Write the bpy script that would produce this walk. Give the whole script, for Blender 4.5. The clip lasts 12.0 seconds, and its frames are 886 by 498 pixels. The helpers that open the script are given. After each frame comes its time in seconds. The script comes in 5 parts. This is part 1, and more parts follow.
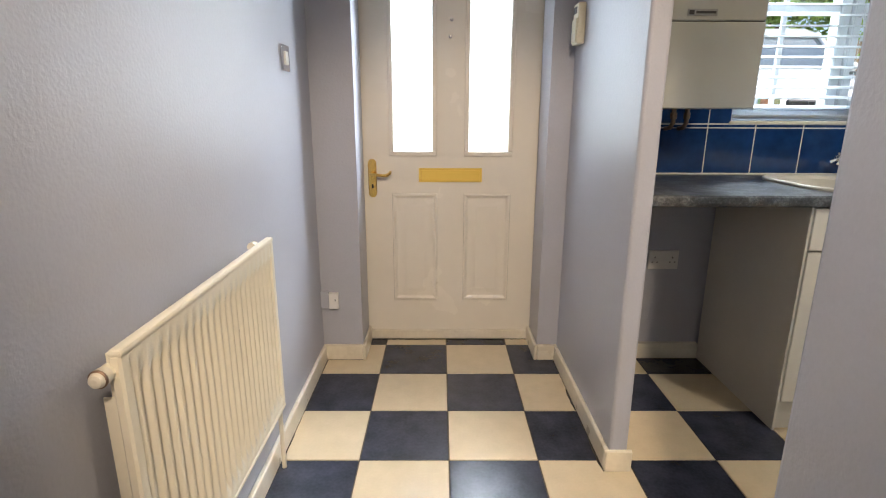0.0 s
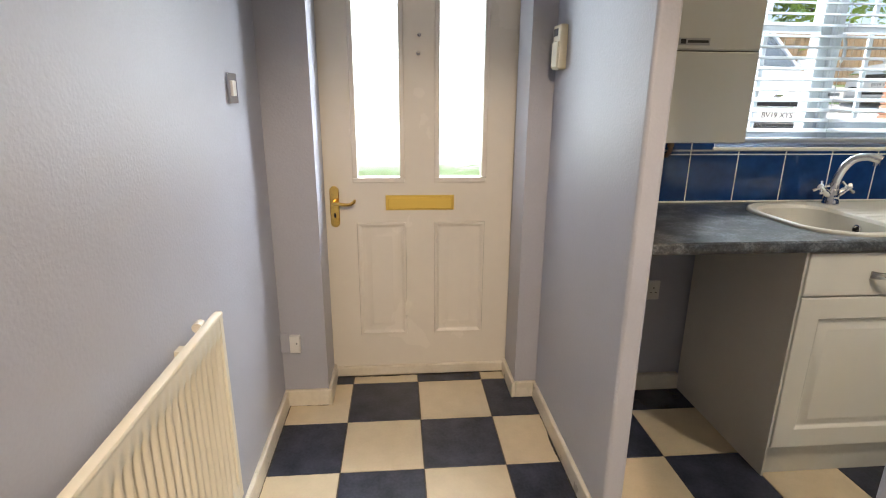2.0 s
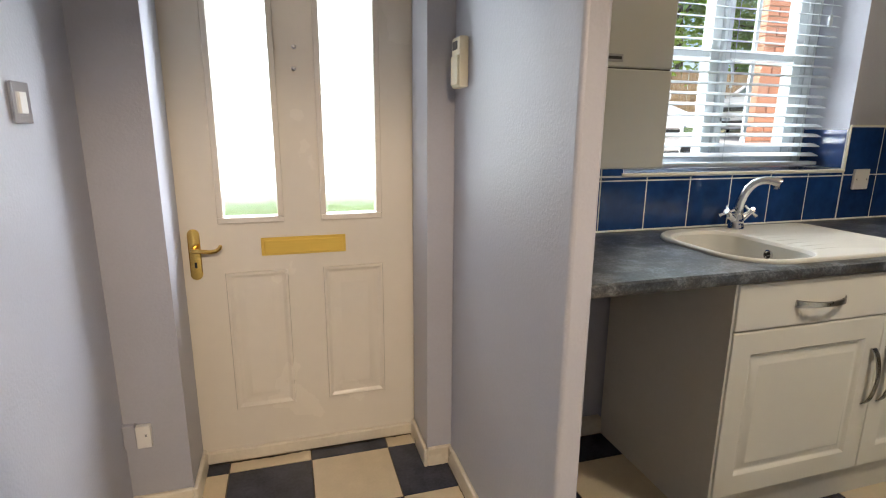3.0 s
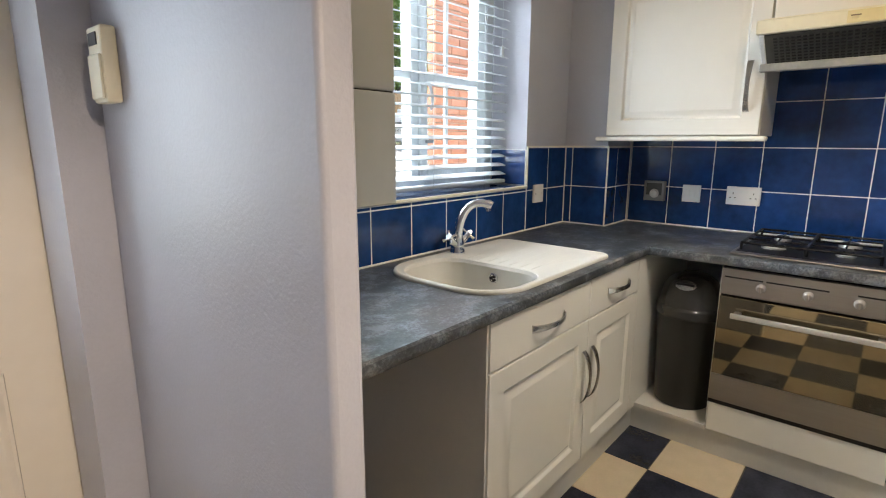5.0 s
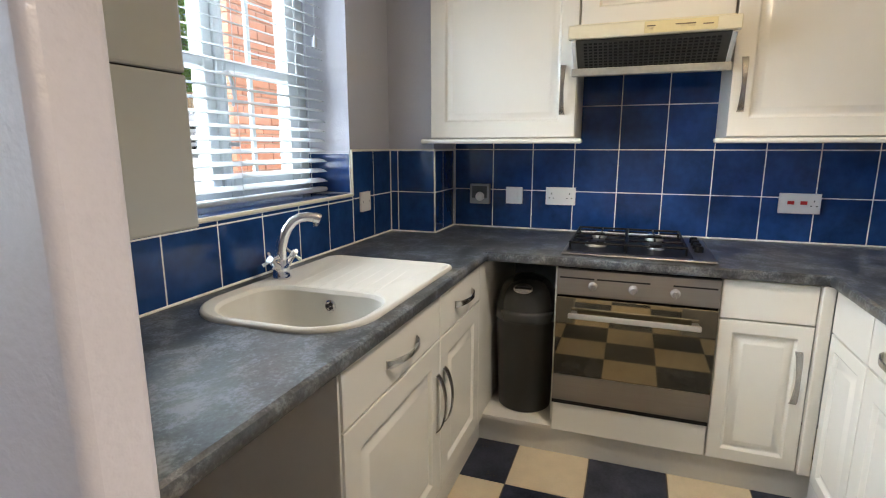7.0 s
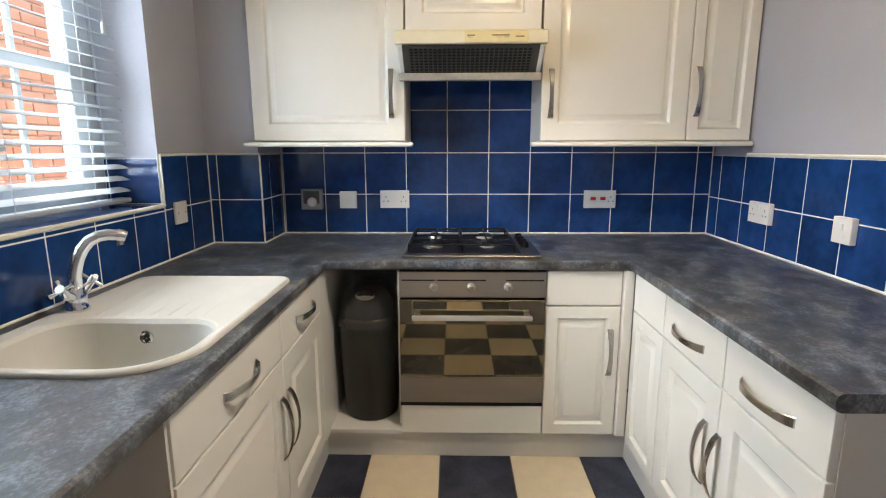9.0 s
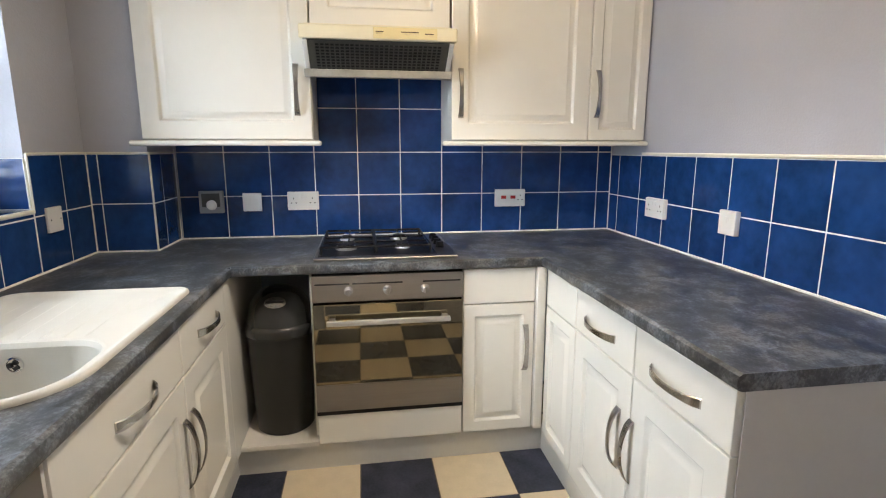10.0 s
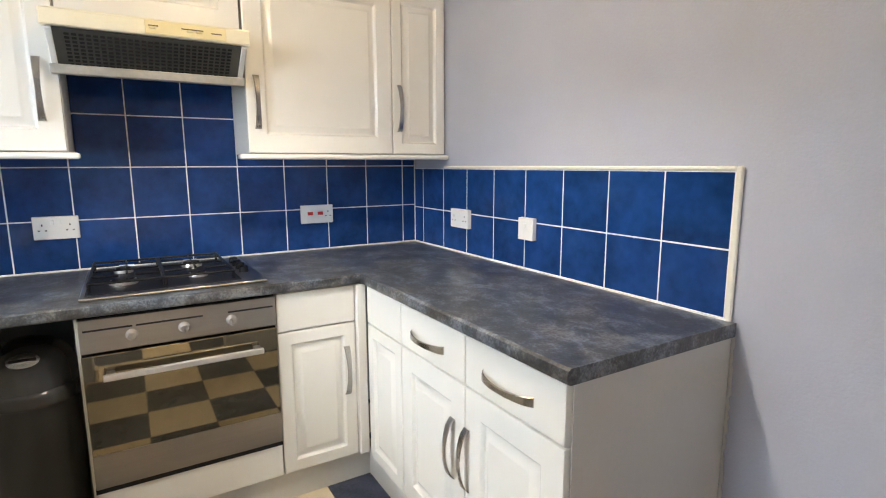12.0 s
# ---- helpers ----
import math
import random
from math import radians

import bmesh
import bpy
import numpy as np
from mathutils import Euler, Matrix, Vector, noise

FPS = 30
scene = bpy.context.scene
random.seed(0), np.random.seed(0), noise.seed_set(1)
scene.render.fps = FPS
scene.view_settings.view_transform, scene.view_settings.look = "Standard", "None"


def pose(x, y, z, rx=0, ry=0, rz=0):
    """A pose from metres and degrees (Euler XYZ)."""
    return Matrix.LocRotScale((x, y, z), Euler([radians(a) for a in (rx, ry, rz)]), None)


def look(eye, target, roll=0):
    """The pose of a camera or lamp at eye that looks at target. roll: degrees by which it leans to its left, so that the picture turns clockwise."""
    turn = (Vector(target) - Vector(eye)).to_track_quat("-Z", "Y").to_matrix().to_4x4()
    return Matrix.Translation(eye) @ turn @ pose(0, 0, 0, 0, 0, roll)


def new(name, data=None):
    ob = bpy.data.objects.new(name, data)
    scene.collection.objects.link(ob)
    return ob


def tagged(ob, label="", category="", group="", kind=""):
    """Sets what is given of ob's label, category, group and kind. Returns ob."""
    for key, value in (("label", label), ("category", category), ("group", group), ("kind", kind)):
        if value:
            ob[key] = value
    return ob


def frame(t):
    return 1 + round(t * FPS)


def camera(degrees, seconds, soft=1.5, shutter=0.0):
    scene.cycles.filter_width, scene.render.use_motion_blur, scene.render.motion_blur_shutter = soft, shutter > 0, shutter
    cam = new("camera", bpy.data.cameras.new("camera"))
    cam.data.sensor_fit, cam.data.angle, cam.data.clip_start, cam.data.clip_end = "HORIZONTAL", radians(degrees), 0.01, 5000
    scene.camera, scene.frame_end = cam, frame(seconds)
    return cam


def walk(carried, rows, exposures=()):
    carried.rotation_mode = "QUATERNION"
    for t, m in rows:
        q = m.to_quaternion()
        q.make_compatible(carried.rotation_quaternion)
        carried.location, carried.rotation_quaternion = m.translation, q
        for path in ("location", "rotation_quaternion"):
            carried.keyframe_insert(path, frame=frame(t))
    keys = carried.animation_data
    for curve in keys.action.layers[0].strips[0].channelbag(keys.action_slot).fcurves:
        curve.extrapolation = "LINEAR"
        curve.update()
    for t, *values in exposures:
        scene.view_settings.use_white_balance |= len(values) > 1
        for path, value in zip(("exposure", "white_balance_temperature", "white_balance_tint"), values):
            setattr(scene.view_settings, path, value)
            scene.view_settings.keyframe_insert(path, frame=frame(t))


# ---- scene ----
cam = camera(80.6, 12.0, soft=1.1)
PATH = [
    (0, (-0.032, -2.116, 1.128), (-0.02, -0.181, 0.622), 0.2),
    (0.5, (-0.024, -2.098, 1.15), (-0.023, -0.188, 0.557), 0.1),
    (1, (-0.053, -2.042, 1.223), (-0.039, -0.141, 0.603), 0.1),
    (1.5, (-0.087, -1.978, 1.273), (-0.025, -0.074, 0.665), 0.2),
    (2, (-0.075, -1.887, 1.289), (0.09, 0.025, 0.728), 0.4),
    (2.5, (-0.041, -1.726, 1.267), (0.285, 0.181, 0.759), 0.4),
    (2.7, (-0.037, -1.658, 1.255), (0.379, 0.24, 0.783), 0.4),
    (4.5, (0.07, -1.274, 1.321), (1.326, 0.227, 0.905), 0.1),
    (5, (0.103, -1.204, 1.309), (1.591, 0.07, 0.905), 0.2),
    (5.5, (0.173, -1.135, 1.288), (1.816, -0.066, 0.891), 0.1),
    (6, (0.27, -1.073, 1.288), (2.003, -0.155, 0.898), 0.1),
    (6.5, (0.289, -1.034, 1.301), (2.086, -0.249, 0.909), 0.1),
    (7, (0.29, -0.996, 1.301), (2.136, -0.33, 0.915), 0.0),
    (8.8, (0.314, -0.955, 1.312), (2.275, -0.84, 0.937), -0.2),
    (9, (0.332, -0.954, 1.307), (2.296, -0.915, 0.928), -0.1),
    (9.5, (0.361, -0.94, 1.3), (2.32, -1.082, 0.921), -0.0),
    (10, (0.372, -0.934, 1.3), (2.312, -1.238, 0.924), -0.0),
    (10.5, (0.388, -0.946, 1.307), (2.296, -1.422, 0.942), 0.0),
    (11, (0.418, -0.929, 1.298), (2.269, -1.598, 0.944), -0.0),
    (11.5, (0.465, -0.92, 1.285), (2.243, -1.772, 0.95), -0.0),
    (12, (0.477, -0.898, 1.29), (2.167, -1.919, 0.971), -0.2),
]
walk(cam, [(t, look(eye, target, roll)) for t, eye, target, roll in PATH], [(0.0, 0.58, 6400, 10), (1.5, 0.58, 6450, 10), (2.5, 0.44, 6750, 11), (5.0, 0.64, 6550, 11), (7.0, 0.66, 6450, 11), (9.5, 0.8, 6500, 12), (12.0, 1.05, 6350, 12)])

# world, sun, lamps
world = bpy.data.worlds.new("sky_world")
scene.world = world
world.use_nodes = True
wn, wl = world.node_tree.nodes, world.node_tree.links
sky = wn.new("ShaderNodeTexSky")
sky.sky_type = "NISHITA"
sky.sun_disc = False
sky.sun_elevation = radians(48)
sky.sun_rotation = radians(132)
wn["Background"].inputs["Strength"].default_value = 0.15
wl.new(sky.outputs[0], wn["Background"].inputs["Color"])

sun_data = bpy.data.lights.new("sun", "SUN")
sun_data.energy, sun_data.angle, sun_data.color = 4.0, radians(0.6), (1.0, 0.95, 0.88)
sun = new("sun", sun_data)
sun.matrix_world = look((0, 0, 0), (-0.5, 0.45, -0.75))


def lamp(name, m, energy, size, color, size_y=None):
    d = bpy.data.lights.new(name, "AREA")
    d.energy, d.size, d.color = energy, size, color
    if size_y:
        d.shape, d.size_y = "RECTANGLE", size_y
    ob = new(name, d)
    ob.matrix_world = m
    return ob


def bulb(name, at, energy, color):
    d = bpy.data.lights.new(name, "POINT")
    d.energy, d.shadow_soft_size, d.color = energy, 0.06, color
    ob = new(name, d)
    ob.location = at
    return ob


def downlight(name, at, target, energy, degrees, color):
    d = bpy.data.lights.new(name, "SPOT")
    d.energy, d.shadow_soft_size, d.color = energy, 0.05, color
    d.spot_size, d.spot_blend = radians(degrees), 0.55
    ob = new(name, d)
    ob.matrix_world = look(at, target)
    return ob


WARM = (1.0, 0.76, 0.45)
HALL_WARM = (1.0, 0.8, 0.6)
downlight("kitchen_downlight", (1.68, -1.24, 2.27), (1.68, -1.24, 0.0), 30, 118, (1.0, 0.94, 0.86))
bulb("kitchen_bulb", (1.68, -1.24, 2.26), 9, WARM)
# Unseen hall source added as warm fill; the spot is tilted at the door.
downlight("hall_fill_spot", (0.15, -2.8, 2.27), (0.0, 0.2, 0.1), 135, 48, HALL_WARM)
bulb("hall_fill_bulb", (0.15, -2.8, 2.26), 11, HALL_WARM)
# Area lamps added outside the openings as stand-ins for sky light.
lamp("sky_fill_door", look((-0.1, 1.7, 1.69), (-0.1, -1.5, 1.69)), 40, 1.3, (0.8, 0.9, 1.0), 1.6)
lamp("sky_fill_window", look((1.05, 1.5, 1.75), (1.5, -2.3, 1.25)), 56, 0.9, (0.8, 0.9, 1.0), 1.7)
lamp("sky_fill_above", look((1.8, 3.0, 4.1), (1.8, -1.2, 0.9)), 540, 3.4, (0.82, 0.91, 1.0), 1.6)


# materials
def material(name, base, rough=0.5, metal=0.0, vary=0.12, scale=3.0, grain=60.0, bump=0.15, dirt=None, island=0.0, stretch=(1, 1, 1), coat=0.0, spec=0.5, even=False):
    m = bpy.data.materials.new(name)
    m.use_nodes = True
    n, l = m.node_tree.nodes, m.node_tree.links
    b = n["Principled BSDF"]
    b.inputs["Roughness"].default_value = rough
    b.inputs["Metallic"].default_value = metal
    b.inputs["Coat Weight"].default_value = coat
    b.inputs["Coat Roughness"].default_value = rough * 0.8
    b.inputs["Specular IOR Level"].default_value = spec
    co = n.new("ShaderNodeTexCoord")
    mp = n.new("ShaderNodeMapping")
    mp.inputs["Scale"].default_value = stretch
    l.new(co.outputs["Object"], mp.inputs["Vector"])
    big, fine = n.new("ShaderNodeTexNoise"), n.new("ShaderNodeTexNoise")
    big.inputs["Scale"].default_value, fine.inputs["Scale"].default_value = scale, grain
    big.inputs["Detail"].default_value = 5
    info = n.new("ShaderNodeObjectInfo")
    placed = n.new("ShaderNodeVectorMath")
    l.new(mp.outputs[0], placed.inputs[0])
    if island:
        l.new(info.outputs["Location"], placed.inputs[1])
    for t in (big, fine):
        l.new(placed.outputs[0], t.inputs["Vector"])
    mixed = n.new("ShaderNodeMath")
    mixed.operation = "MULTIPLY_ADD"
    l.new(fine.outputs[0], mixed.inputs[0])
    mixed.inputs[1].default_value = 0.4
    l.new(big.outputs[0], mixed.inputs[2])
    if island:
        more = n.new("ShaderNodeMath")
        more.operation = "MULTIPLY_ADD"
        l.new(info.outputs["Random"], more.inputs[0])
        more.inputs[1].default_value = island
        l.new(mixed.outputs[0], more.inputs[2])
        mixed = more
    ramp = n.new("ShaderNodeMapRange")
    ramp.inputs[1].default_value, ramp.inputs[2].default_value = 0.4, 1.0 + island
    l.new(mixed.outputs[0], ramp.inputs[0])
    mix = n.new("ShaderNodeMix")
    mix.data_type = "RGBA"
    dark = dirt or tuple(c * (1 - vary) for c in base)
    light = tuple(min(1, c * (1 + vary)) for c in base)
    mix.inputs["A"].default_value, mix.inputs["B"].default_value = (*dark, 1), (*light, 1)
    l.new(ramp.outputs[0], mix.inputs["Factor"])
    l.new(mix.outputs["Result"], b.inputs["Base Color"])
    rr = n.new("ShaderNodeMapRange")
    rr.inputs[3].default_value, rr.inputs[4].default_value = max(0.02, rough - 0.08), min(1, rough + 0.08)
    l.new(big.outputs[0], rr.inputs[0])
    if not even:
        l.new(rr.outputs[0], b.inputs["Roughness"])
    if bump:
        bp = n.new("ShaderNodeBump")
        bp.inputs["Strength"].default_value, bp.inputs["Distance"].default_value = bump, 0.004
        l.new(mixed.outputs[0], bp.inputs["Height"])
        l.new(bp.outputs[0], b.inputs["Normal"])
    return m


def clear_glass(name, rough, tint=(1, 1, 1), bump=0.0, ior=1.45):
    m = bpy.data.materials.new(name)
    m.use_nodes = True
    n, l = m.node_tree.nodes, m.node_tree.links
    b = n["Principled BSDF"]
    b.inputs["Base Color"].default_value = (*tint, 1)
    b.inputs["Roughness"].default_value = rough
    b.inputs["Transmission Weight"].default_value = 1.0
    b.inputs["IOR"].default_value = ior
    if bump:
        t, bp = n.new("ShaderNodeTexVoronoi"), n.new("ShaderNodeBump")
        t.inputs["Scale"].default_value = 90
        bp.inputs["Strength"].default_value, bp.inputs["Distance"].default_value = bump, 0.004
        l.new(t.outputs["Distance"], bp.inputs["Height"])
        l.new(bp.outputs[0], b.inputs["Normal"])
    return m


def glow(name, color, strength):
    m = bpy.data.materials.new(name)
    m.use_nodes = True
    b = m.node_tree.nodes["Principled BSDF"]
    b.inputs["Base Color"].default_value = (*color, 1)
    b.inputs["Emission Color"].default_value = (*color, 1)
    b.inputs["Emission Strength"].default_value = strength
    return m


wall_paint = material("lilac_grey_wall_paint", (0.43, 0.44, 0.5), 0.4, vary=0.06, scale=2.2, grain=130, bump=0.5)
ceiling_paint = material("ceiling_paint", (0.8, 0.79, 0.76), 0.8, vary=0.03)
trim_paint = material("cream_gloss_trim", (0.74, 0.69, 0.58), 0.3, vary=0.08, scale=9, bump=0.1, dirt=(0.64, 0.58, 0.47))
door_paint = material("white_door_gloss", (0.78, 0.73, 0.64), 0.25, vary=0.03, scale=4, grain=30, bump=0.03)
cream_tile = material("cream_floor_tile", (0.64, 0.54, 0.38), 0.2, vary=0.09, scale=14, grain=110, bump=0, island=0.2, even=True)
navy_tile = material("navy_floor_tile", (0.03, 0.035, 0.055), 0.26, vary=0.7, scale=10, grain=90, bump=0, spec=0.4, island=0.2, even=True)
floor_grout = material("dark_floor_grout", (0.1, 0.08, 0.06), 0.9, vary=0.3)
edge_strip_mat = material("dark_edge_strip", (0.035, 0.028, 0.022), 0.9, vary=0.4, scale=30)
blue_tile = material("cobalt_wall_tile", (0.010, 0.044, 0.165), 0.11, vary=0.55, scale=8, grain=30, bump=0.09, island=0.25)
wall_grout = material("pale_wall_grout", (0.8, 0.82, 0.82), 0.8, vary=0.1, scale=20)
cream_trim = material("cream_tile_trim", (0.8, 0.77, 0.66), 0.35, vary=0.05)
white_door = material("white_foil_cabinet", (0.8, 0.775, 0.7), 0.2, vary=0.02, scale=2, grain=20, bump=0.02)
carcass = material("off_white_carcass_board", (0.66, 0.63, 0.57), 0.45, vary=0.04)
plinth_mat = material("pale_plinth_board", (0.6, 0.58, 0.53), 0.4, vary=0.06)
sink_mat = material("off_white_composite_sink", (0.64, 0.62, 0.56), 0.38, vary=0.05, scale=8, grain=400, bump=0.05)
chrome = material("chrome", (0.75, 0.76, 0.78), 0.12, 1.0, vary=0.03, bump=0)
steel = material("brushed_steel", (0.38, 0.355, 0.325), 0.3, 1.0, vary=0.1, scale=3, grain=120, bump=0.06, stretch=(1, 0.05, 1))
bright_steel = material("bright_brushed_steel", (0.68, 0.66, 0.63), 0.4, 0.85, vary=0.08, scale=3, grain=120, bump=0.04, stretch=(1, 0.05, 1))
satin = material("satin_silver_plastic", (0.36, 0.34, 0.32), 0.42, 0.4, vary=0.05, bump=0)
burner_alloy = material("bright_burner_alloy", (0.7, 0.69, 0.67), 0.3, 0.9, vary=0.06, bump=0)
nickel = material("satin_nickel_handle", (0.5, 0.48, 0.45), 0.26, 1.0, vary=0.08, bump=0.03)
brass = material("polished_brass", (0.83, 0.55, 0.16), 0.2, 1.0, vary=0.06, scale=12, bump=0.03)
brass_brushed = material("brushed_brass", (0.95, 0.66, 0.15), 0.4, 0.55, vary=0.1, scale=4, grain=150, bump=0.06, stretch=(0.05, 1, 1))
oven_glass = material("bronze_mirror_oven_glass", (0.25, 0.215, 0.145), 0.03, 0.9, vary=0.2, scale=9, bump=0, even=True)
black_iron = material("black_enamel", (0.005, 0.005, 0.006), 0.4, vary=0.2, bump=0.05, spec=0.25)
black_gap = material("black_shadow_gap", (0.01, 0.01, 0.01), 0.8, vary=0.2)
bin_plastic = material("charcoal_plastic", (0.02, 0.02, 0.018), 0.38, vary=0.08, grain=200, bump=0.06)
lid_plastic = material("smoky_translucent_plastic", (0.028, 0.028, 0.027), 0.16, vary=0.1, coat=0.3)
white_plastic = material("white_plastic", (0.78, 0.77, 0.74), 0.3, vary=0.02, bump=0)
red_plastic = material("red_plastic", (0.5, 0.02, 0.02), 0.3, vary=0.05, bump=0)
dial_face = material("dark_grey_dial_face", (0.05, 0.055, 0.055), 0.3, vary=0.08, bump=0)
grey_plastic = material("grey_plastic", (0.3, 0.31, 0.32), 0.4, vary=0.05, bump=0)
aged_plastic = material("aged_cream_plastic", (0.78, 0.72, 0.54), 0.35, vary=0.05, bump=0)
yellow_plastic = material("yellowed_plastic", (0.74, 0.63, 0.34), 0.35, vary=0.05, bump=0)
# White enamel set to grey: the casing's shade is in the base colour.
boiler_mat = material("shaded_white_enamel", (0.46, 0.475, 0.455), 0.3, vary=0.02, bump=0.02)
radiator_mat = material("cream_radiator_enamel", (0.78, 0.72, 0.58), 0.3, vary=0.05, scale=5, bump=0.03)
upvc = material("white_upvc", (0.66, 0.69, 0.7), 0.25, vary=0.02, bump=0)
slat_mat = material("white_blind_slat", (0.52, 0.56, 0.58), 0.35, vary=0.03, bump=0)
hood_lip = material("dull_lip_metal", (0.42, 0.41, 0.37), 0.4, 0.5, vary=0.2, scale=14, bump=0.05)
mesh_grey = material("grey_filter_metal", (0.12, 0.12, 0.11), 0.4, 0.7, vary=0.15)
copper = material("tarnished_copper", (0.3, 0.2, 0.14), 0.4, 1.0, vary=0.2)
red_brick = material("red_brick", (0.47, 0.2, 0.115), 0.85, vary=0.25, scale=12, grain=120, bump=0.4, island=0.5)
mortar = material("mortar", (0.48, 0.33, 0.24), 0.9, vary=0.1)
concrete = material("pale_concrete_drive", (0.58, 0.56, 0.52), 0.9, vary=0.15, scale=1.2)
grass_mat = material("lawn_green", (0.13, 0.2, 0.06), 0.9, vary=0.4, scale=2, grain=80, bump=0.6)
leaf_mat = material("fresh_green_leaves", (0.2, 0.34, 0.045), 0.6, vary=0.4, scale=1.0, grain=9, bump=0)
leaf_shader = leaf_mat.node_tree
thin = leaf_shader.nodes.new("ShaderNodeBsdfTranslucent")
thin.inputs["Color"].default_value = (0.35, 0.5, 0.06, 1)
both = leaf_shader.nodes.new("ShaderNodeMixShader")
both.inputs[0].default_value = 0.5
leaf_shader.links.new(leaf_shader.nodes["Principled BSDF"].outputs[0], both.inputs[1])
leaf_shader.links.new(thin.outputs[0], both.inputs[2])
leaf_shader.links.new(both.outputs[0], leaf_shader.nodes["Material Output"].inputs["Surface"])
bark = material("brown_bark", (0.14, 0.1, 0.06), 0.9, vary=0.3, bump=0.5)
fence_wood = material("weathered_fence_wood", (0.3, 0.2, 0.11), 0.8, vary=0.2, island=0.4)
car_white = material("white_car_paint", (0.8, 0.81, 0.82), 0.2, vary=0.01, bump=0, coat=0.6)
car_black = material("black_car_trim", (0.015, 0.015, 0.017), 0.3, vary=0.1, bump=0)
car_glass = material("dark_car_glass", (0.12, 0.15, 0.17), 0.05, vary=0.1, bump=0, coat=0.5)
tyre = material("tyre_rubber", (0.02, 0.02, 0.02), 0.8, vary=0.1)
roof_tile = material("grey_roofing", (0.12, 0.11, 0.11), 0.8, vary=0.2)
window_glass = clear_glass("clear_pane", 0.0)
frosted = clear_glass("frosted_pane", 0.2, bump=0.1)
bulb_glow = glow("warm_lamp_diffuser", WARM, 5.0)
white_rubber = material("white_sealant", (0.8, 0.8, 0.76), 0.5, vary=0.1, scale=15)


def worktop_material():
    """Cloudy slate with brown-grey patches and a fine pale and dark speckle."""
    m = material("slate_blue_laminate", (0.1, 0.12, 0.15), 0.34, vary=0.4, bump=0.03, spec=0.8, coat=0.35, even=True)
    n, l = m.node_tree.nodes, m.node_tree.links
    b = n["Principled BSDF"]
    co = n.new("ShaderNodeTexCoord")
    mp = n.new("ShaderNodeMapping")
    mp.inputs["Rotation"].default_value = (0, 0, 0.6)
    mp.inputs["Scale"].default_value = (1.0, 1.2, 1.1)
    l.new(co.outputs["Object"], mp.inputs["Vector"])

    def noise(scale, detail, distortion):
        t = n.new("ShaderNodeTexNoise")
        t.inputs["Scale"].default_value, t.inputs["Detail"].default_value, t.inputs["Distortion"].default_value = scale, detail, distortion
        t.inputs["Roughness"].default_value = 0.68
        l.new(mp.outputs[0], t.inputs["Vector"])
        return t
    cloud, speck, tint = noise(11, 8, 0.35), noise(110, 5, 0.2), noise(4, 3, 0.5)
    add = n.new("ShaderNodeMath")
    add.operation = "MULTIPLY_ADD"
    add.inputs[1].default_value = 0.55
    l.new(speck.outputs[0], add.inputs[0])
    low = n.new("ShaderNodeMath")
    low.operation = "SUBTRACT"
    low.inputs[1].default_value = 0.275
    l.new(cloud.outputs[0], low.inputs[0])
    l.new(low.outputs[0], add.inputs[2])

    def ramp_of(stops):
        r = n.new("ShaderNodeValToRGB")
        e = r.color_ramp.elements
        e[0].position, e[0].color = stops[0]
        e[1].position, e[1].color = stops[-1]
        for p, c in stops[1:-1]:
            e.new(p).color = c
        l.new(add.outputs[0], r.inputs[0])
        return r
    cool = ramp_of([(0.35, (0.01, 0.013, 0.018, 1)), (0.5, (0.05, 0.06, 0.074, 1)), (0.65, (0.19, 0.215, 0.25, 1))])
    brown = ramp_of([(0.35, (0.014, 0.014, 0.014, 1)), (0.5, (0.064, 0.06, 0.054, 1)), (0.65, (0.19, 0.185, 0.175, 1))])
    share = n.new("ShaderNodeMapRange")
    share.inputs[1].default_value, share.inputs[2].default_value = 0.42, 0.62
    l.new(tint.outputs[0], share.inputs[0])
    mix = n.new("ShaderNodeMix")
    mix.data_type = "RGBA"
    l.new(share.outputs[0], mix.inputs["Factor"])
    l.new(cool.outputs[0], mix.inputs["A"])
    l.new(brown.outputs[0], mix.inputs["B"])
    l.new(mix.outputs["Result"], b.inputs["Base Color"])
    return m


laminate = worktop_material()

# building helpers
IDENTITY = Matrix.Identity(4)


def box_into(bm, x0, y0, z0, x1, y1, z1, bevel=0.0, m=IDENTITY, seg=1):
    """Add one box, with its edges rounded by bevel, to a bmesh."""
    made = bmesh.ops.create_cube(bm, size=1.0, matrix=m @ Matrix.Translation(((x0 + x1) / 2, (y0 + y1) / 2, (z0 + z1) / 2)) @ Matrix.Diagonal((abs(x1 - x0), abs(y1 - y0), abs(z1 - z0), 1)))
    if bevel:
        edges = list({e for v in made["verts"] for e in v.link_edges})
        bmesh.ops.bevel(bm, geom=edges, offset=bevel, segments=seg, affect="EDGES", profile=0.5)
    return bm


def box(x0, y0, z0, x1, y1, z1, bevel=0.0, m=IDENTITY, seg=1):
    return box_into(bmesh.new(), x0, y0, z0, x1, y1, z1, bevel, m, seg)


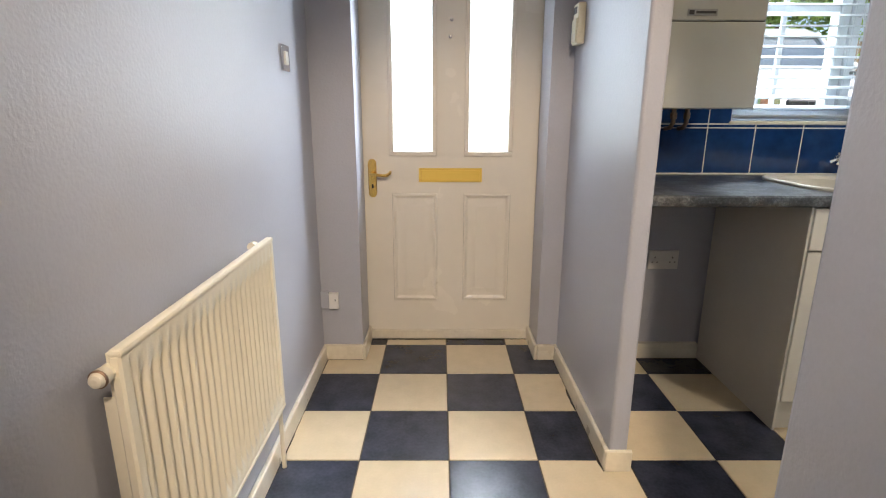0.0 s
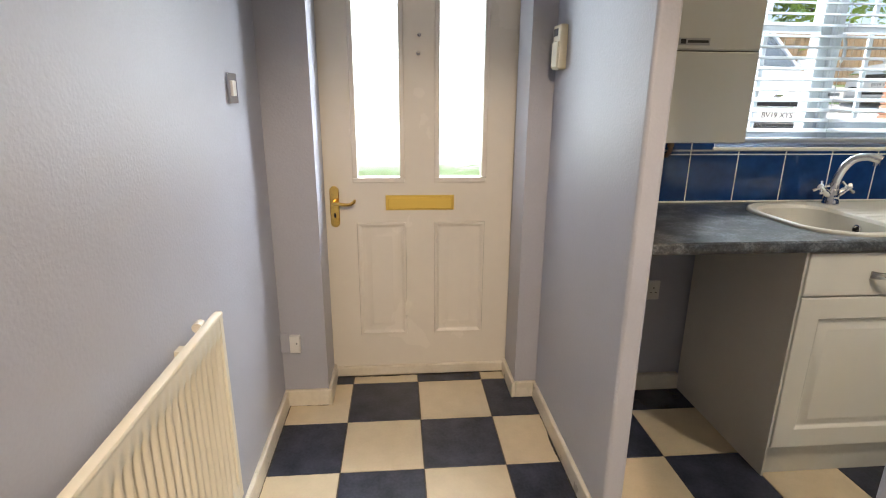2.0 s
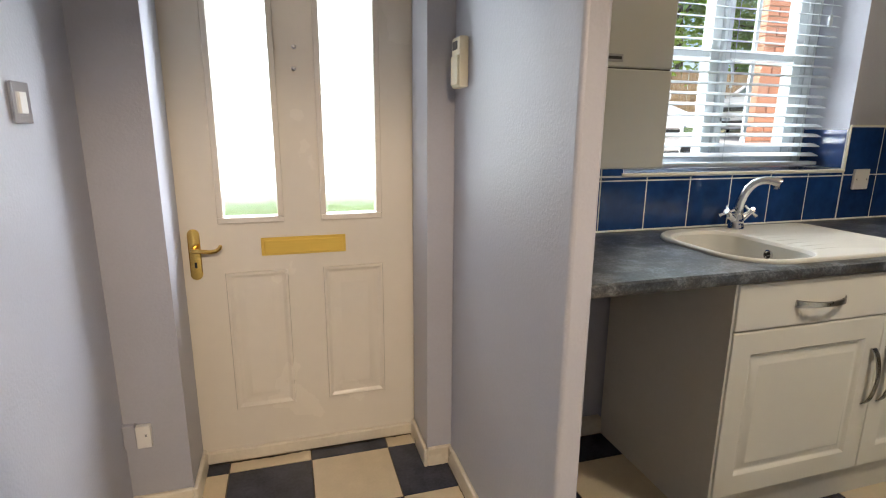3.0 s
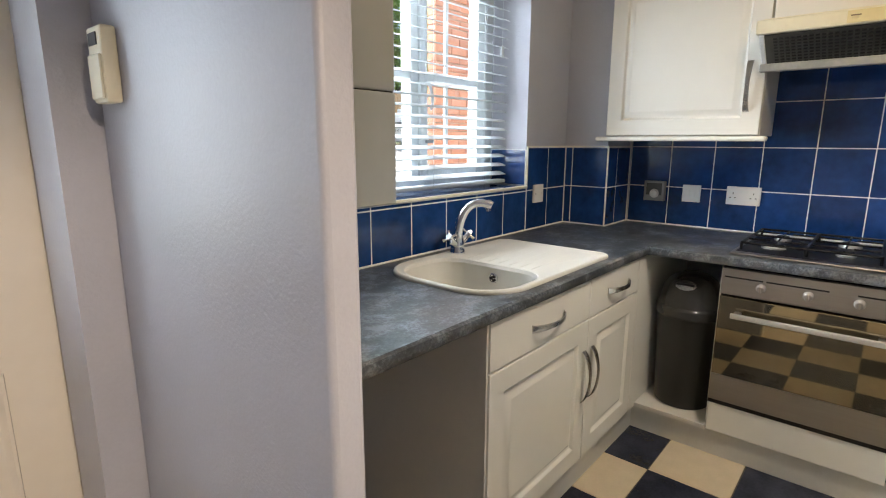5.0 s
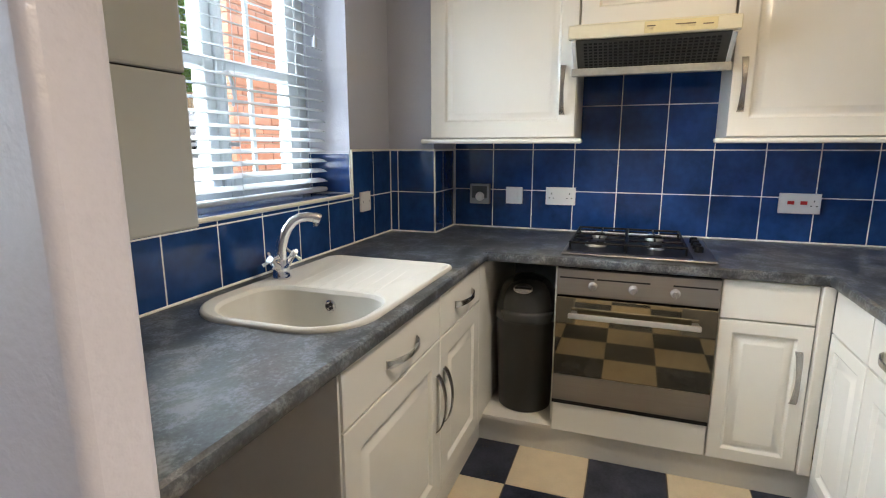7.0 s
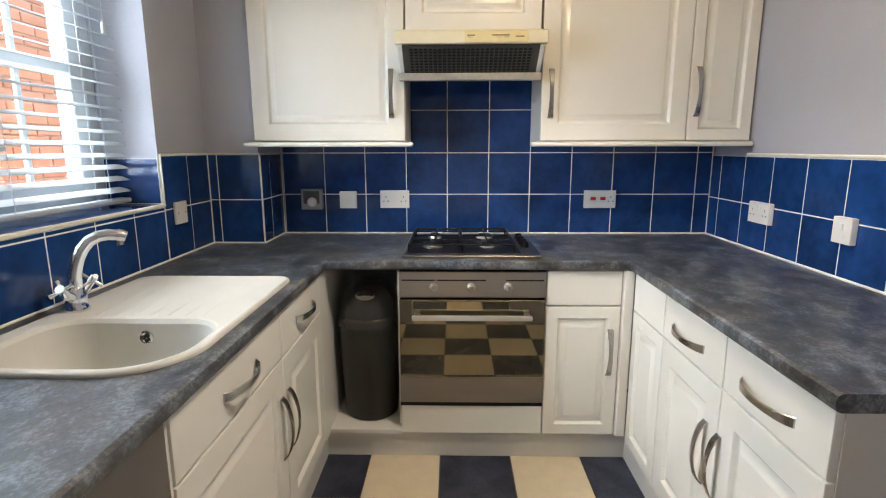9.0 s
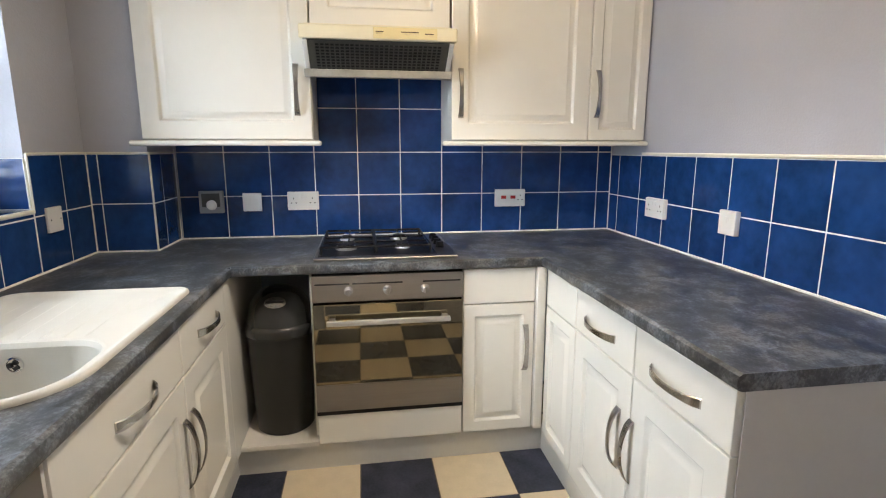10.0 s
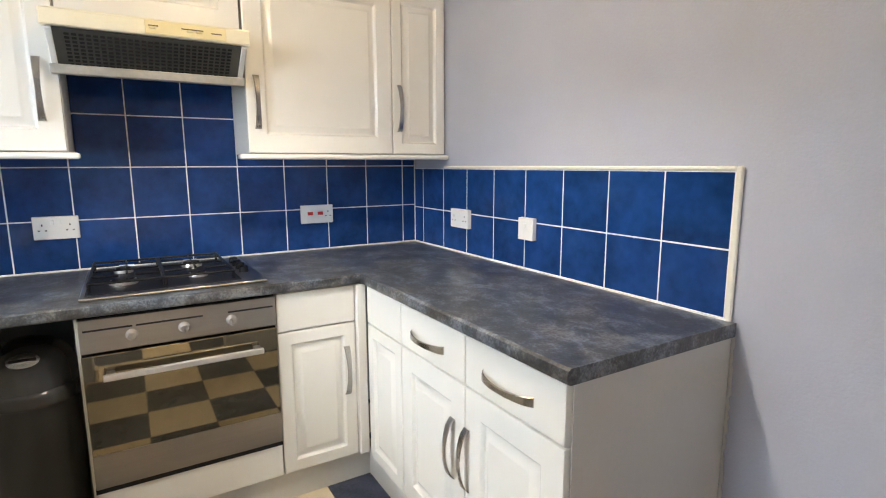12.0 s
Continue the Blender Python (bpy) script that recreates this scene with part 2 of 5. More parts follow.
def tube_into(bm, points, radius, sides=10, cap=True):
    """A round bar along points; radius is a number or one for each point."""
    pts = [Vector(p) for p in points]
    radii = radius if isinstance(radius, (list, tuple)) else [radius] * len(pts)
    rings, side = [], None
    for i, p in enumerate(pts):
        d = (pts[min(i + 1, len(pts) - 1)] - pts[max(i - 1, 0)]).normalized()
        if side is None:
            side = d.orthogonal().normalized()
        side = (side - d * side.dot(d)).normalized()
        up = d.cross(side)
        rings.append([bm.verts.new(p + radii[i] * (math.cos(a) * side + math.sin(a) * up)) for a in (2 * math.pi * k / sides for k in range(sides))])
    for a, b in zip(rings, rings[1:]):
        for k in range(sides):
            bm.faces.new((a[k], a[(k + 1) % sides], b[(k + 1) % sides], b[k]))
    if cap:
        bm.faces.new(rings[0][::-1])
        bm.faces.new(rings[-1])
    return bm


def tube(points, radius, sides=10):
    return tube_into(bmesh.new(), points, radius, sides)


def lathe(profile, centre, sides=28, m=None):
    """Turn (radius, height) pairs about the upright axis through centre."""
    bm = bmesh.new()
    m = m or Matrix.Translation(centre)
    rings = [[bm.verts.new(m @ Vector((r * math.cos(a), r * math.sin(a), h))) for a in (2 * math.pi * k / sides for k in range(sides))] for r, h in profile]
    for a, b in zip(rings, rings[1:]):
        for k in range(sides):
            bm.faces.new((a[k], a[(k + 1) % sides], b[(k + 1) % sides], b[k]))
    bm.faces.new(rings[0][::-1])
    bm.faces.new(rings[-1])
    return bm


def mesh_of(name, bm, mat, smooth=True):
    bmesh.ops.recalc_face_normals(bm, faces=bm.faces)
    me = bpy.data.meshes.new(name)
    if smooth:
        for f in bm.faces:
            f.smooth = True
        for e in bm.edges:
            if len(e.link_faces) == 2:
                a, b = sorted(f.calc_area() for f in e.link_faces)
                turn = e.calc_face_angle(0)
                if turn > radians(40) or (b > 5 * a and turn > radians(3)):
                    e.smooth = False
    bm.to_mesh(me)
    bm.free()
    me.materials.append(mat)
    return me


def part(name, bm, mat, parent=None, label=""):
    ob = new(name, mesh_of(name, bm, mat))
    if parent is not None:
        ob.parent = parent
        up = parent
        base = up.matrix_basis.copy()
        while up.parent:
            base = up.parent.matrix_basis @ up.matrix_parent_inverse @ base
            up = up.parent
        ob.matrix_parent_inverse = base.inverted()
    return tagged(ob, label=label)


def thing(name, at, label, category, group="", kind=""):
    ob = new(name)
    ob.matrix_basis = Matrix.Translation(at)
    ob.empty_display_size = 0.1
    return tagged(ob, label, category, group, kind)


def solid(name, bm, mat, label, category, group="", kind=""):
    return tagged(part(name, bm, mat), label, category, group, kind)


def setting(name, bm, mat, label, category):
    return solid(name, bm, mat, label, category, kind="structure")


def rings_into(bm, m, w, h, rings, back):
    """A front of w by h in the local xz plane that faces -y: rings of (inset, depth), then a flat centre; back is its thickness."""
    loops = []
    for inset, depth in [(0, back)] + rings:
        loops.append([bm.verts.new(m @ Vector(p)) for p in ((inset, depth, inset), (w - inset, depth, inset), (w - inset, depth, h - inset), (inset, depth, h - inset))])
    for a, b in zip(loops, loops[1:]):
        for k in range(4):
            bm.faces.new((a[k], a[(k + 1) % 4], b[(k + 1) % 4], b[k]))
    bm.faces.new(loops[-1])
    bm.faces.new(loops[0][::-1])
    return bm


def raised_door(m, w, h):
    margin = 0.072 if w > 0.32 else 0.046
    return rings_into(bmesh.new(), m, w, h, [(0, 0.004), (0.0015, 0.0012), (0.005, 0), (margin, 0), (margin + 0.003, 0.002), (margin + 0.007, 0.0095), (margin + 0.011, 0.012), (margin + 0.017, 0.012), (margin + 0.038, 0.001), (margin + 0.041, 0)], 0.019)


def slab_front(m, w, h):
    return rings_into(bmesh.new(), m, w, h, [(0, 0.004), (0.0015, 0.0012), (0.005, 0)], 0.019)


def bow_handle(m, length, rise=0.03):
    """A flat bowed strap along local x that stands out to -y."""
    bm, rings, n = bmesh.new(), [], 16
    for i in range(n + 1):
        u = i / n
        x = (u - 0.5) * length
        y = -rise * math.sin(math.pi * u) ** 0.6 if 0 < u < 1 else 0.0
        wide = 0.0065 + 0.0045 * abs(2 * u - 1) ** 1.5 + 0.002
        t = 0.004
        rings.append([bm.verts.new(m @ Vector(p)) for p in ((x, y, -wide), (x, y - t, -wide + 0.002), (x, y - t, wide - 0.002), (x, y, wide))])
    for a, b in zip(rings, rings[1:]):
        for k in range(4):
            bm.faces.new((a[k], a[(k + 1) % 4], b[(k + 1) % 4], b[k]))
    bm.faces.new(rings[0][::-1])
    bm.faces.new(rings[-1])
    return bm


FACE_SOUTH = IDENTITY
FACE_WEST = Matrix.Rotation(radians(-90), 4, "Z")
FACE_NORTH = Matrix.Rotation(radians(180), 4, "Z")
UPRIGHT = Matrix.Rotation(radians(90), 4, "Y")


def cabinet(name, m, w, z0, z1, depth, fronts, label, category, group, lid=True):
    """m puts local (0, 0, 0) at the floor under the front's left end; fronts are (kind, x0, z0, x1, z1, handle), handle (x, z, upright, length)."""
    root = thing(name, m @ Vector((w / 2, depth / 2, z0)), label, category, group)
    bm = bmesh.new()
    t = 0.018
    box_into(bm, 0, 0.02, z0, t, depth, z1, 0, m)
    box_into(bm, w - t, 0.02, z0, w, depth, z1, 0, m)
    box_into(bm, t, 0.02, z0, w - t, depth, z0 + t, 0, m)
    box_into(bm, t, depth - 0.01, z0 + t, w - t, depth, z1, 0, m)
    if lid:
        box_into(bm, t, 0.02, z1 - t, w - t, depth - 0.01, z1, 0, m)
    part("body", bm, carcass, root)
    for kind, x0, a, x1, b, handle in fronts:
        at = m @ Matrix.Translation((x0, 0, a))
        door = part("door" if kind == "door" else "drawer_front", raised_door(at, x1 - x0, b - a) if kind == "door" else slab_front(at, x1 - x0, b - a), white_door, root)
        if handle:
            hx, hz, upright, length = handle
            part("handle", bow_handle(m @ Matrix.Translation((hx, 0, hz)) @ (UPRIGHT if upright else IDENTITY), length), nickel, door, "bowed satin metal handle")
    return root


# structure
CEIL = 2.4
HALL_W, HALL_E, NIB_E = -0.575, 0.518, 0.578
SOUTH_K, EAST = -2.27, 3.04
NORTH_K, NORTH_H = 0.18, 0.15
setting("floor", box_into(box(-0.70, -4.7, -0.12, NIB_E, 0.45, -0.004), NIB_E, -2.39, -0.12, 3.2, 0.45, -0.004), floor_grout, "dark grouted bed under blue and cream chequered tiles", "floor")
setting("ceiling", box_into(box(-0.70, -4.7, CEIL, NIB_E, 0.45, CEIL + 0.12), NIB_E, -2.39, CEIL, 3.2, 0.45, CEIL + 0.12), ceiling_paint, "plain white painted ceiling", "ceiling")
setting("wall_hall_west", box(-0.70, -4.6, -0.05, HALL_W, 0.15, CEIL), wall_paint, "lilac-grey painted hall wall, softly glossy", "wall")
setting("wall_hall_south", box(-0.70, -4.7, -0.05, NIB_E, -4.6, CEIL), wall_paint, "lilac-grey painted wall closing the hall", "wall")
bm = bmesh.new()
box_into(bm, HALL_E, -4.6, -0.05, NIB_E, -1.384, CEIL, 0.012, seg=3)
box_into(bm, HALL_E, -1.384, 2.06, NIB_E, -0.645, CEIL)
box_into(bm, HALL_E, -0.645, -0.05, NIB_E, 0.15, CEIL, 0.010, seg=3)
setting("wall_partition", bm, wall_paint, "thin lilac-grey partition with an open kitchen doorway", "wall")
setting("wall_kitchen_south", box(NIB_E, SOUTH_K - 0.12, -0.05, 3.2, SOUTH_K, CEIL), wall_paint, "pale lilac-grey kitchen wall above blue tiles", "wall")
setting("wall_kitchen_east", box(EAST, SOUTH_K, -0.05, 3.2, 0.45, CEIL), wall_paint, "kitchen wall behind hob and wall cupboards", "wall")
bm = bmesh.new()
for x0, x1 in ((-0.70, -0.392), (0.425, NIB_E)):
    box_into(bm, x0, NORTH_H, -0.05, x1, 0.365, CEIL)
box_into(bm, -0.392, NORTH_H, 2.08, 0.425, 0.365, CEIL)
for x0, x1 in ((-0.70, -0.45), (0.485, NIB_E)):
    box_into(bm, x0, 0.365, -0.05, x1, 0.45, CEIL)
box_into(bm, -0.45, 0.365, 2.12, 0.485, 0.45, CEIL)
setting("wall_front", bm, wall_paint, "lilac-grey end wall with a deep front door reveal", "wall")
WX0, WX1, WZ0, WZ1 = 1.215, 2.343, 1.095, 2.12
bm = bmesh.new()
box_into(bm, NIB_E, NORTH_K, -0.05, WX0, 0.45, CEIL)
box_into(bm, WX1, NORTH_K, -0.05, EAST, 0.45, CEIL)
box_into(bm, WX0, NORTH_K, -0.05, WX1, 0.45, WZ0 - 0.008)
box_into(bm, WX0, NORTH_K, WZ1, WX1, 0.45, CEIL)
setting("wall_kitchen_north", bm, wall_paint, "lilac-grey kitchen wall around the window recess", "wall")
setting("wall_column", box(2.743, -0.062, -0.05, EAST, NORTH_K, CEIL), wall_paint, "boxed-in corner column painted lilac grey", "wall column")

# skirting boards
SK = 0.075
bm = bmesh.new()
for x0, y0, x1, y1 in ((HALL_W, -4.6, HALL_W + 0.017, NORTH_H - 0.017), (HALL_W, NORTH_H - 0.017, -0.392, NORTH_H), (-0.392, NORTH_H - 0.017, -0.377, 0.36), (0.425, NORTH_H - 0.017, HALL_E, NORTH_H), (0.41, NORTH_H - 0.017, 0.425, 0.36), (HALL_E - 0.015, -0.645, HALL_E, NORTH_H - 0.017), (HALL_E - 0.015, -0.66, NIB_E + 0.012, -0.645), (HALL_E - 0.015, -4.6, HALL_E, -1.384), (NIB_E, NORTH_K - 0.03, 1.19, NORTH_K)):
    box_into(bm, x0, y0, -0.002, x1, y1, SK, 0.004)
setting("baseboard", bm, trim_paint, "chipped cream-painted skirting board", "skirting board")

# ragged dark strips where the skirting and the sill meet the floor
strip_random = random.Random(5)


def ragged_strip(bm, x0, y0, x1, y1, nx, ny, least, most):
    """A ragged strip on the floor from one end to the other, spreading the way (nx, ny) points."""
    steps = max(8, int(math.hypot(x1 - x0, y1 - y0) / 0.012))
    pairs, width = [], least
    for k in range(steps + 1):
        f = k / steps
        width = min(most, max(least, width + strip_random.uniform(-0.4, 0.4) * (most - least)))
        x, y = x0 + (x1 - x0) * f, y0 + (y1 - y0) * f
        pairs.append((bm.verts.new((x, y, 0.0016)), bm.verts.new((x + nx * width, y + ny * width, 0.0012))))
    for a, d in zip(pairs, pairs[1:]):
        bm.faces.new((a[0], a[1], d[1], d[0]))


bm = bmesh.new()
ragged_strip(bm, HALL_E - 0.015, -0.66, HALL_E - 0.015, NORTH_H - 0.017, -1, 0, 0.0015, 0.009)
ragged_strip(bm, HALL_W + 0.017, -2.6, HALL_W + 0.017, NORTH_H - 0.017, 1, 0, 0.001, 0.005)
ragged_strip(bm, HALL_W + 0.017, NORTH_H - 0.017, -0.392, NORTH_H - 0.017, 0, -1, 0.001, 0.006)
ragged_strip(bm, -0.377, 0.367, 0.41, 0.367, 0, -1, 0.002, 0.013)
ragged_strip(bm, NIB_E, NORTH_K - 0.03, 1.19, NORTH_K - 0.03, 0, -1, 0.002, 0.01)
setting("floor_trim", bm, edge_strip_mat, "ragged dark line along the floor edge", "dirt line")

# front door
door_1 = thing("door_1", (0.02, 0.41, 0), "white panelled front door with two frosted panes, closed", "door", kind="structure")
DY = 0.385
bm = bmesh.new()
GL, GT = 0.95, 1.80
for x0, x1 in ((-0.402, -0.25), (-0.069, 0.103), (0.286, 0.441)):
    box_into(bm, x0, DY, GL, x1, DY + 0.044, GT)
box_into(bm, -0.402, DY, 0.03, 0.441, DY + 0.044, GL)
box_into(bm, -0.402, DY, GT, 0.441, DY + 0.044, 2.0)
leaf = part("door_leaf", bm, door_paint, door_1)


def bead(x0, z0, x1, z1, y, wide, deep):
    bm = bmesh.new()
    for a in ((x0 - wide, z0 - wide, x1 + wide, z0), (x0 - wide, z1, x1 + wide, z1 + wide), (x0 - wide, z0, x0, z1), (x1, z0, x1 + wide, z1)):
        box_into(bm, a[0], y - deep, a[1], a[2], y + 0.001, a[3], 0.003)
    return bm


for x0, x1 in ((-0.25, -0.069), (0.103, 0.286)):
    part("glazing_bead", bead(x0, GL, x1, GT, DY, 0.022, 0.01), door_paint, door_1)
    pane = part("pane", box(x0, DY + 0.018, GL, x1, DY + 0.024, GT), frosted, door_1, "frosted glass pane")
    pane.visible_shadow = False
for x0, x1 in ((-0.262, -0.045), (0.082, 0.308)):
    z0, z1 = 0.21, 0.75
    m = Matrix.Translation((x0, DY - 0.004, z0))
    part("moulded_panel", rings_into(bmesh.new(), m, x1 - x0, z1 - z0, [(0, 0.003), (0.003, -0.004), (0.01, -0.005), (0.018, 0.001), (0.025, 0.005), (0.033, 0.0054), (0.058, -0.0045), (0.062, -0.006)], 0.007), door_paint, door_1)
part("weather_bar", box(-0.4, DY - 0.018, 0.0005, 0.44, DY, 0.05, 0.005), trim_paint, door_1, "worn cream weather bar")
part("letter_plate", box(-0.133, DY - 0.007, 0.806, 0.168, DY, 0.872, 0.002), brass_brushed, door_1, "brushed brass letter plate")
part("letter_flap", box(-0.122, DY - 0.011, 0.812, 0.157, DY - 0.006, 0.862, 0.002), brass_brushed, door_1)
bm = bmesh.new()
box_into(bm, -0.374, DY - 0.004, 0.752, -0.334, DY, 0.894, 0.003)
bmesh.ops.create_cone(bm, cap_ends=True, segments=20, radius1=0.02, radius2=0.02, depth=0.0052, matrix=Matrix.Translation((-0.354, DY - 0.002, 0.894)) @ Matrix.Rotation(radians(90), 4, "X"))
bmesh.ops.create_cone(bm, cap_ends=True, segments=20, radius1=0.02, radius2=0.02, depth=0.0052, matrix=Matrix.Translation((-0.354, DY - 0.002, 0.752)) @ Matrix.Rotation(radians(90), 4, "X"))
plate = part("handle_plate", bm, brass, door_1, "polished brass back plate")
bm = tube([(-0.354, DY, 0.845), (-0.354, DY - 0.03, 0.845), (-0.352, DY - 0.045, 0.845), (-0.335, DY - 0.05, 0.845), (-0.30, DY - 0.05, 0.84), (-0.28, DY - 0.05, 0.842), (-0.266, DY - 0.05, 0.852), (-0.262, DY - 0.05, 0.862)], [0.011, 0.01, 0.009, 0.008, 0.007, 0.007, 0.007, 0.005])
part("lever", bm, brass, plate)
part("keyhole", box(-0.358, DY - 0.0055, 0.775, -0.35, DY - 0.003, 0.795), black_gap, plate)
for z in (1.0, 0.26, 1.75):
    bm = bmesh.new()
    for k in range(5):
        box_into(bm, 0.438, DY - 0.01, z - 0.05 + 0.02 * k, 0.451, DY + 0.002, z - 0.032 + 0.02 * k, 0.002)
    part("hinge", bm, trim_paint, door_1, "painted steel hinge")
for x, z in ((0.018, 1.527), (0.013, 1.456)):
    part("spy_hole", lathe([(0.008, 0), (0.008, 0.004), (0.004, 0.005)], None, 14, Matrix.Translation((x, DY, z)) @ Matrix.Rotation(radians(90), 4, "X")), chrome, door_1)
bm = bmesh.new()
for x0, x1 in ((-0.45, -0.409), (0.446, 0.485)):
    box_into(bm, x0, 0.366, -0.004, x1, 0.45, 2.12, 0.003)
    box_into(bm, x0 if x0 < 0 else x0 - 0.012, 0.431, 0.0, x1 + 0.012 if x0 < 0 else x1, 0.45, 2.0)
box_into(bm, -0.4, 0.366, 2.003, 0.44, 0.45, 2.12)
part("door_frame", bm, trim_paint, door_1, "cream-painted timber door frame")

# Black strip stands for the shade in the gap beside the leaf.
part("gap_shade_strip", box(-0.4085, 0.388, 0.002, -0.4025, 0.43, 2.0), black_gap, door_1, "dark strip for the shaded gap along the lock side")
part("threshold", box(-0.4, 0.372, -0.006, 0.44, 0.45, 0.003), bark, door_1, "dirty dark threshold strip")

# kitchen window
window_1 = thing("window_1", (1.78, 0.42, WZ0), "white casement window with thin glazing bars", "window", kind="structure")
FY0, FY1 = 0.39, 0.445
bm = bmesh.new()
for a in ((WX0, WZ0, WX0 + 0.055, WZ1), (WX1 - 0.055, WZ0, WX1, WZ1), (WX0 + 0.055, WZ0, WX1 - 0.055, WZ0 + 0.05), (WX0 + 0.055, WZ1 - 0.05, WX1 - 0.055, WZ1), (1.76, WZ0 + 0.05, 1.80, WZ1 - 0.05), (2.275, WZ0 + 0.05, WX1 - 0.055, WZ1 - 0.05)):
    box_into(bm, a[0], FY0, a[1], a[2], FY1, a[3], 0.004)
part("window_frame", bm, upvc, window_1)
for n, (x0, x1) in enumerate(((WX0 + 0.055, 1.76), (1.80, 2.275))):
    z0, z1 = WZ0 + 0.05, WZ1 - 0.05
    fy = FY0 - 0.012
    s = 0.046 if n else 0.012
    bm = bmesh.new()
    for a in ((x0, z0, x0 + s, z1), (x1 - s * 1.6, z0, x1, z1), (x0 + s, z0, x1 - s * 1.6, z0 + s), (x0 + s, z1 - s, x1 - s * 1.6, z1), (x0 + s, 1.563, x1 - s * 1.6, 1.602)):
        box_into(bm, a[0], fy, a[1], a[2], FY1 - 0.006, a[3], 0.004)
    sash = part("sash", bm, upvc, window_1)
    gx = 2.005 if n else (x0 + x1) / 2
    bm = box(gx - 0.011, FY0 + 0.014, z0 + s, gx + 0.011, FY0 + 0.03, z1 - s, 0.003)
    part("glazing_bar", bm, upvc, sash)
    pane = part("pane", box(x0 + s - 0.003, FY0 + 0.02, z0 + s - 0.003, x1 - s * 1.6 + 0.003, FY0 + 0.024, z1 - s + 0.003), window_glass, sash)
    pane.visible_shadow = False
part("casement_handle", tube([(1.83, FY0 - 0.012, 1.55), (1.83, FY0 - 0.035, 1.55), (1.838, FY0 - 0.04, 1.52), (1.845, FY0 - 0.04, 1.47), (1.835, FY0 - 0.04, 1.44)], [0.009, 0.008, 0.007, 0.006, 0.005]), upvc, window_1, "curved white casement handle")
part("casement_stay", box(1.83, FY0 - 0.02, 1.30, 1.88, FY0 - 0.01, 1.315, 0.002), grey_plastic, window_1)

# venetian blind
blind = thing("venetian_blind", (1.78, 0.31, 1.11), "white slatted venetian blind lowered with open slats", "blind")
z, k = 1.155, 0
slat_mesh = None
while z < 2.05:
    if slat_mesh is None:
        bm = bmesh.new()
        rows = []
        for i in range(5):
            y = -0.025 + 0.0125 * i
            zz = 0.003 * (1 - (2 * i / 4 - 1) ** 2)
            rows.append([bm.verts.new((x, y, zz + dz)) for x in (-0.545, 0.545) for dz in (0, 0.0018)])
        for a, b in zip(rows, rows[1:]):
            for i, j in ((0, 2), (3, 1), (1, 0), (2, 3)):
                bm.faces.new((a[i], a[j], b[j], b[i]))
        bm.faces.new([rows[0][i] for i in (0, 1, 3, 2)])
        bm.faces.new([rows[-1][i] for i in (0, 2, 3, 1)])
        slat_mesh = mesh_of("slat", bm, slat_mat)
    s = new("slat", slat_mesh)
    s.parent = blind
    s.matrix_parent_inverse = blind.matrix_basis.inverted()
    s.matrix_basis = pose(1.78, 0.31, z, 17, random.uniform(-0.15, 0.15), 0)
    z += 0.0425
part("bottom_rail", box(1.235, 0.285, 1.106, 2.325, 0.335, 1.124, 0.005), slat_mat, blind)
part("head_rail", box(1.235, 0.28, 2.06, 2.325, 0.34, 2.11, 0.004), slat_mat, blind)
for x in (1.36, 1.78, 2.2):
    for y in (0.285, 0.335):
        part("ladder_cord", tube([(x, y, 1.12), (x, y, 2.07)], 0.0012, 5), slat_mat, blind)
part("cord_toggle", lathe([(0.004, 0), (0.009, 0.003), (0.008, 0.04), (0.003, 0.05)], (2.25, 0.272, 1.70), 12), slat_mat, blind)
part("pull_cord", tube([(2.25, 0.272, 1.75), (2.25, 0.272, 2.07)], 0.0012, 5), slat_mat, blind)

# worktop and kitchen runs
WT, WB = 0.87, 0.832
worktop = thing("worktop", (2.0, -0.2, WT), "slate-blue mottled laminate worktop with rolled edge", "worktop")


def rounded_rect(x0, y0, x1, y1, radii, seg=8):
    """Outline, anticlockwise from the lower left corner; radii for lower left, lower right, upper right, upper left."""
    out = []
    for (cx, cy, sx, sy), r, a0 in zip(((x0, y0, 1, 1), (x1, y0, -1, 1), (x1, y1, -1, -1), (x0, y1, 1, -1)), radii, (180, 270, 0, 90)):
        for i in range(seg + 1):
            a = radians(a0 + 90 * i / seg)
            out.append((cx + sx * r + r * math.cos(a), cy + sy * r + r * math.sin(a)))
    return out


def rolled_run(p0, p1, out, depth):
    """A worktop length from p0 to p1 along its front edge; out is the way the front faces."""
    bm = bmesh.new()
    o = Vector((*out, 0))
    prof = [(-depth, WB), (-0.012, WB), (-0.003, WB + 0.004), (0, WB + 0.012), (0, WT - 0.014), (-0.003, WT - 0.005), (-0.012, WT), (-depth, WT)]
    ends = [[bm.verts.new(Vector((*p, 0)) + o * d + Vector((0, 0, z))) for d, z in prof] for p in (p0, p1)]
    n = len(prof)
    for i in range(n):
        bm.faces.new((ends[0][i], ends[0][(i + 1) % n], ends[1][(i + 1) % n], ends[1][i]))
    bm.faces.new(ends[0])
    bm.faces.new(ends[1][::-1])
    return bm


SINK = rounded_rect(1.262, -0.41, 2.05, 0.105, (0.17, 0.05, 0.05, 0.17), 12)
bm = bmesh.new()
LF, RF, EF = -0.451, -1.648, 2.345
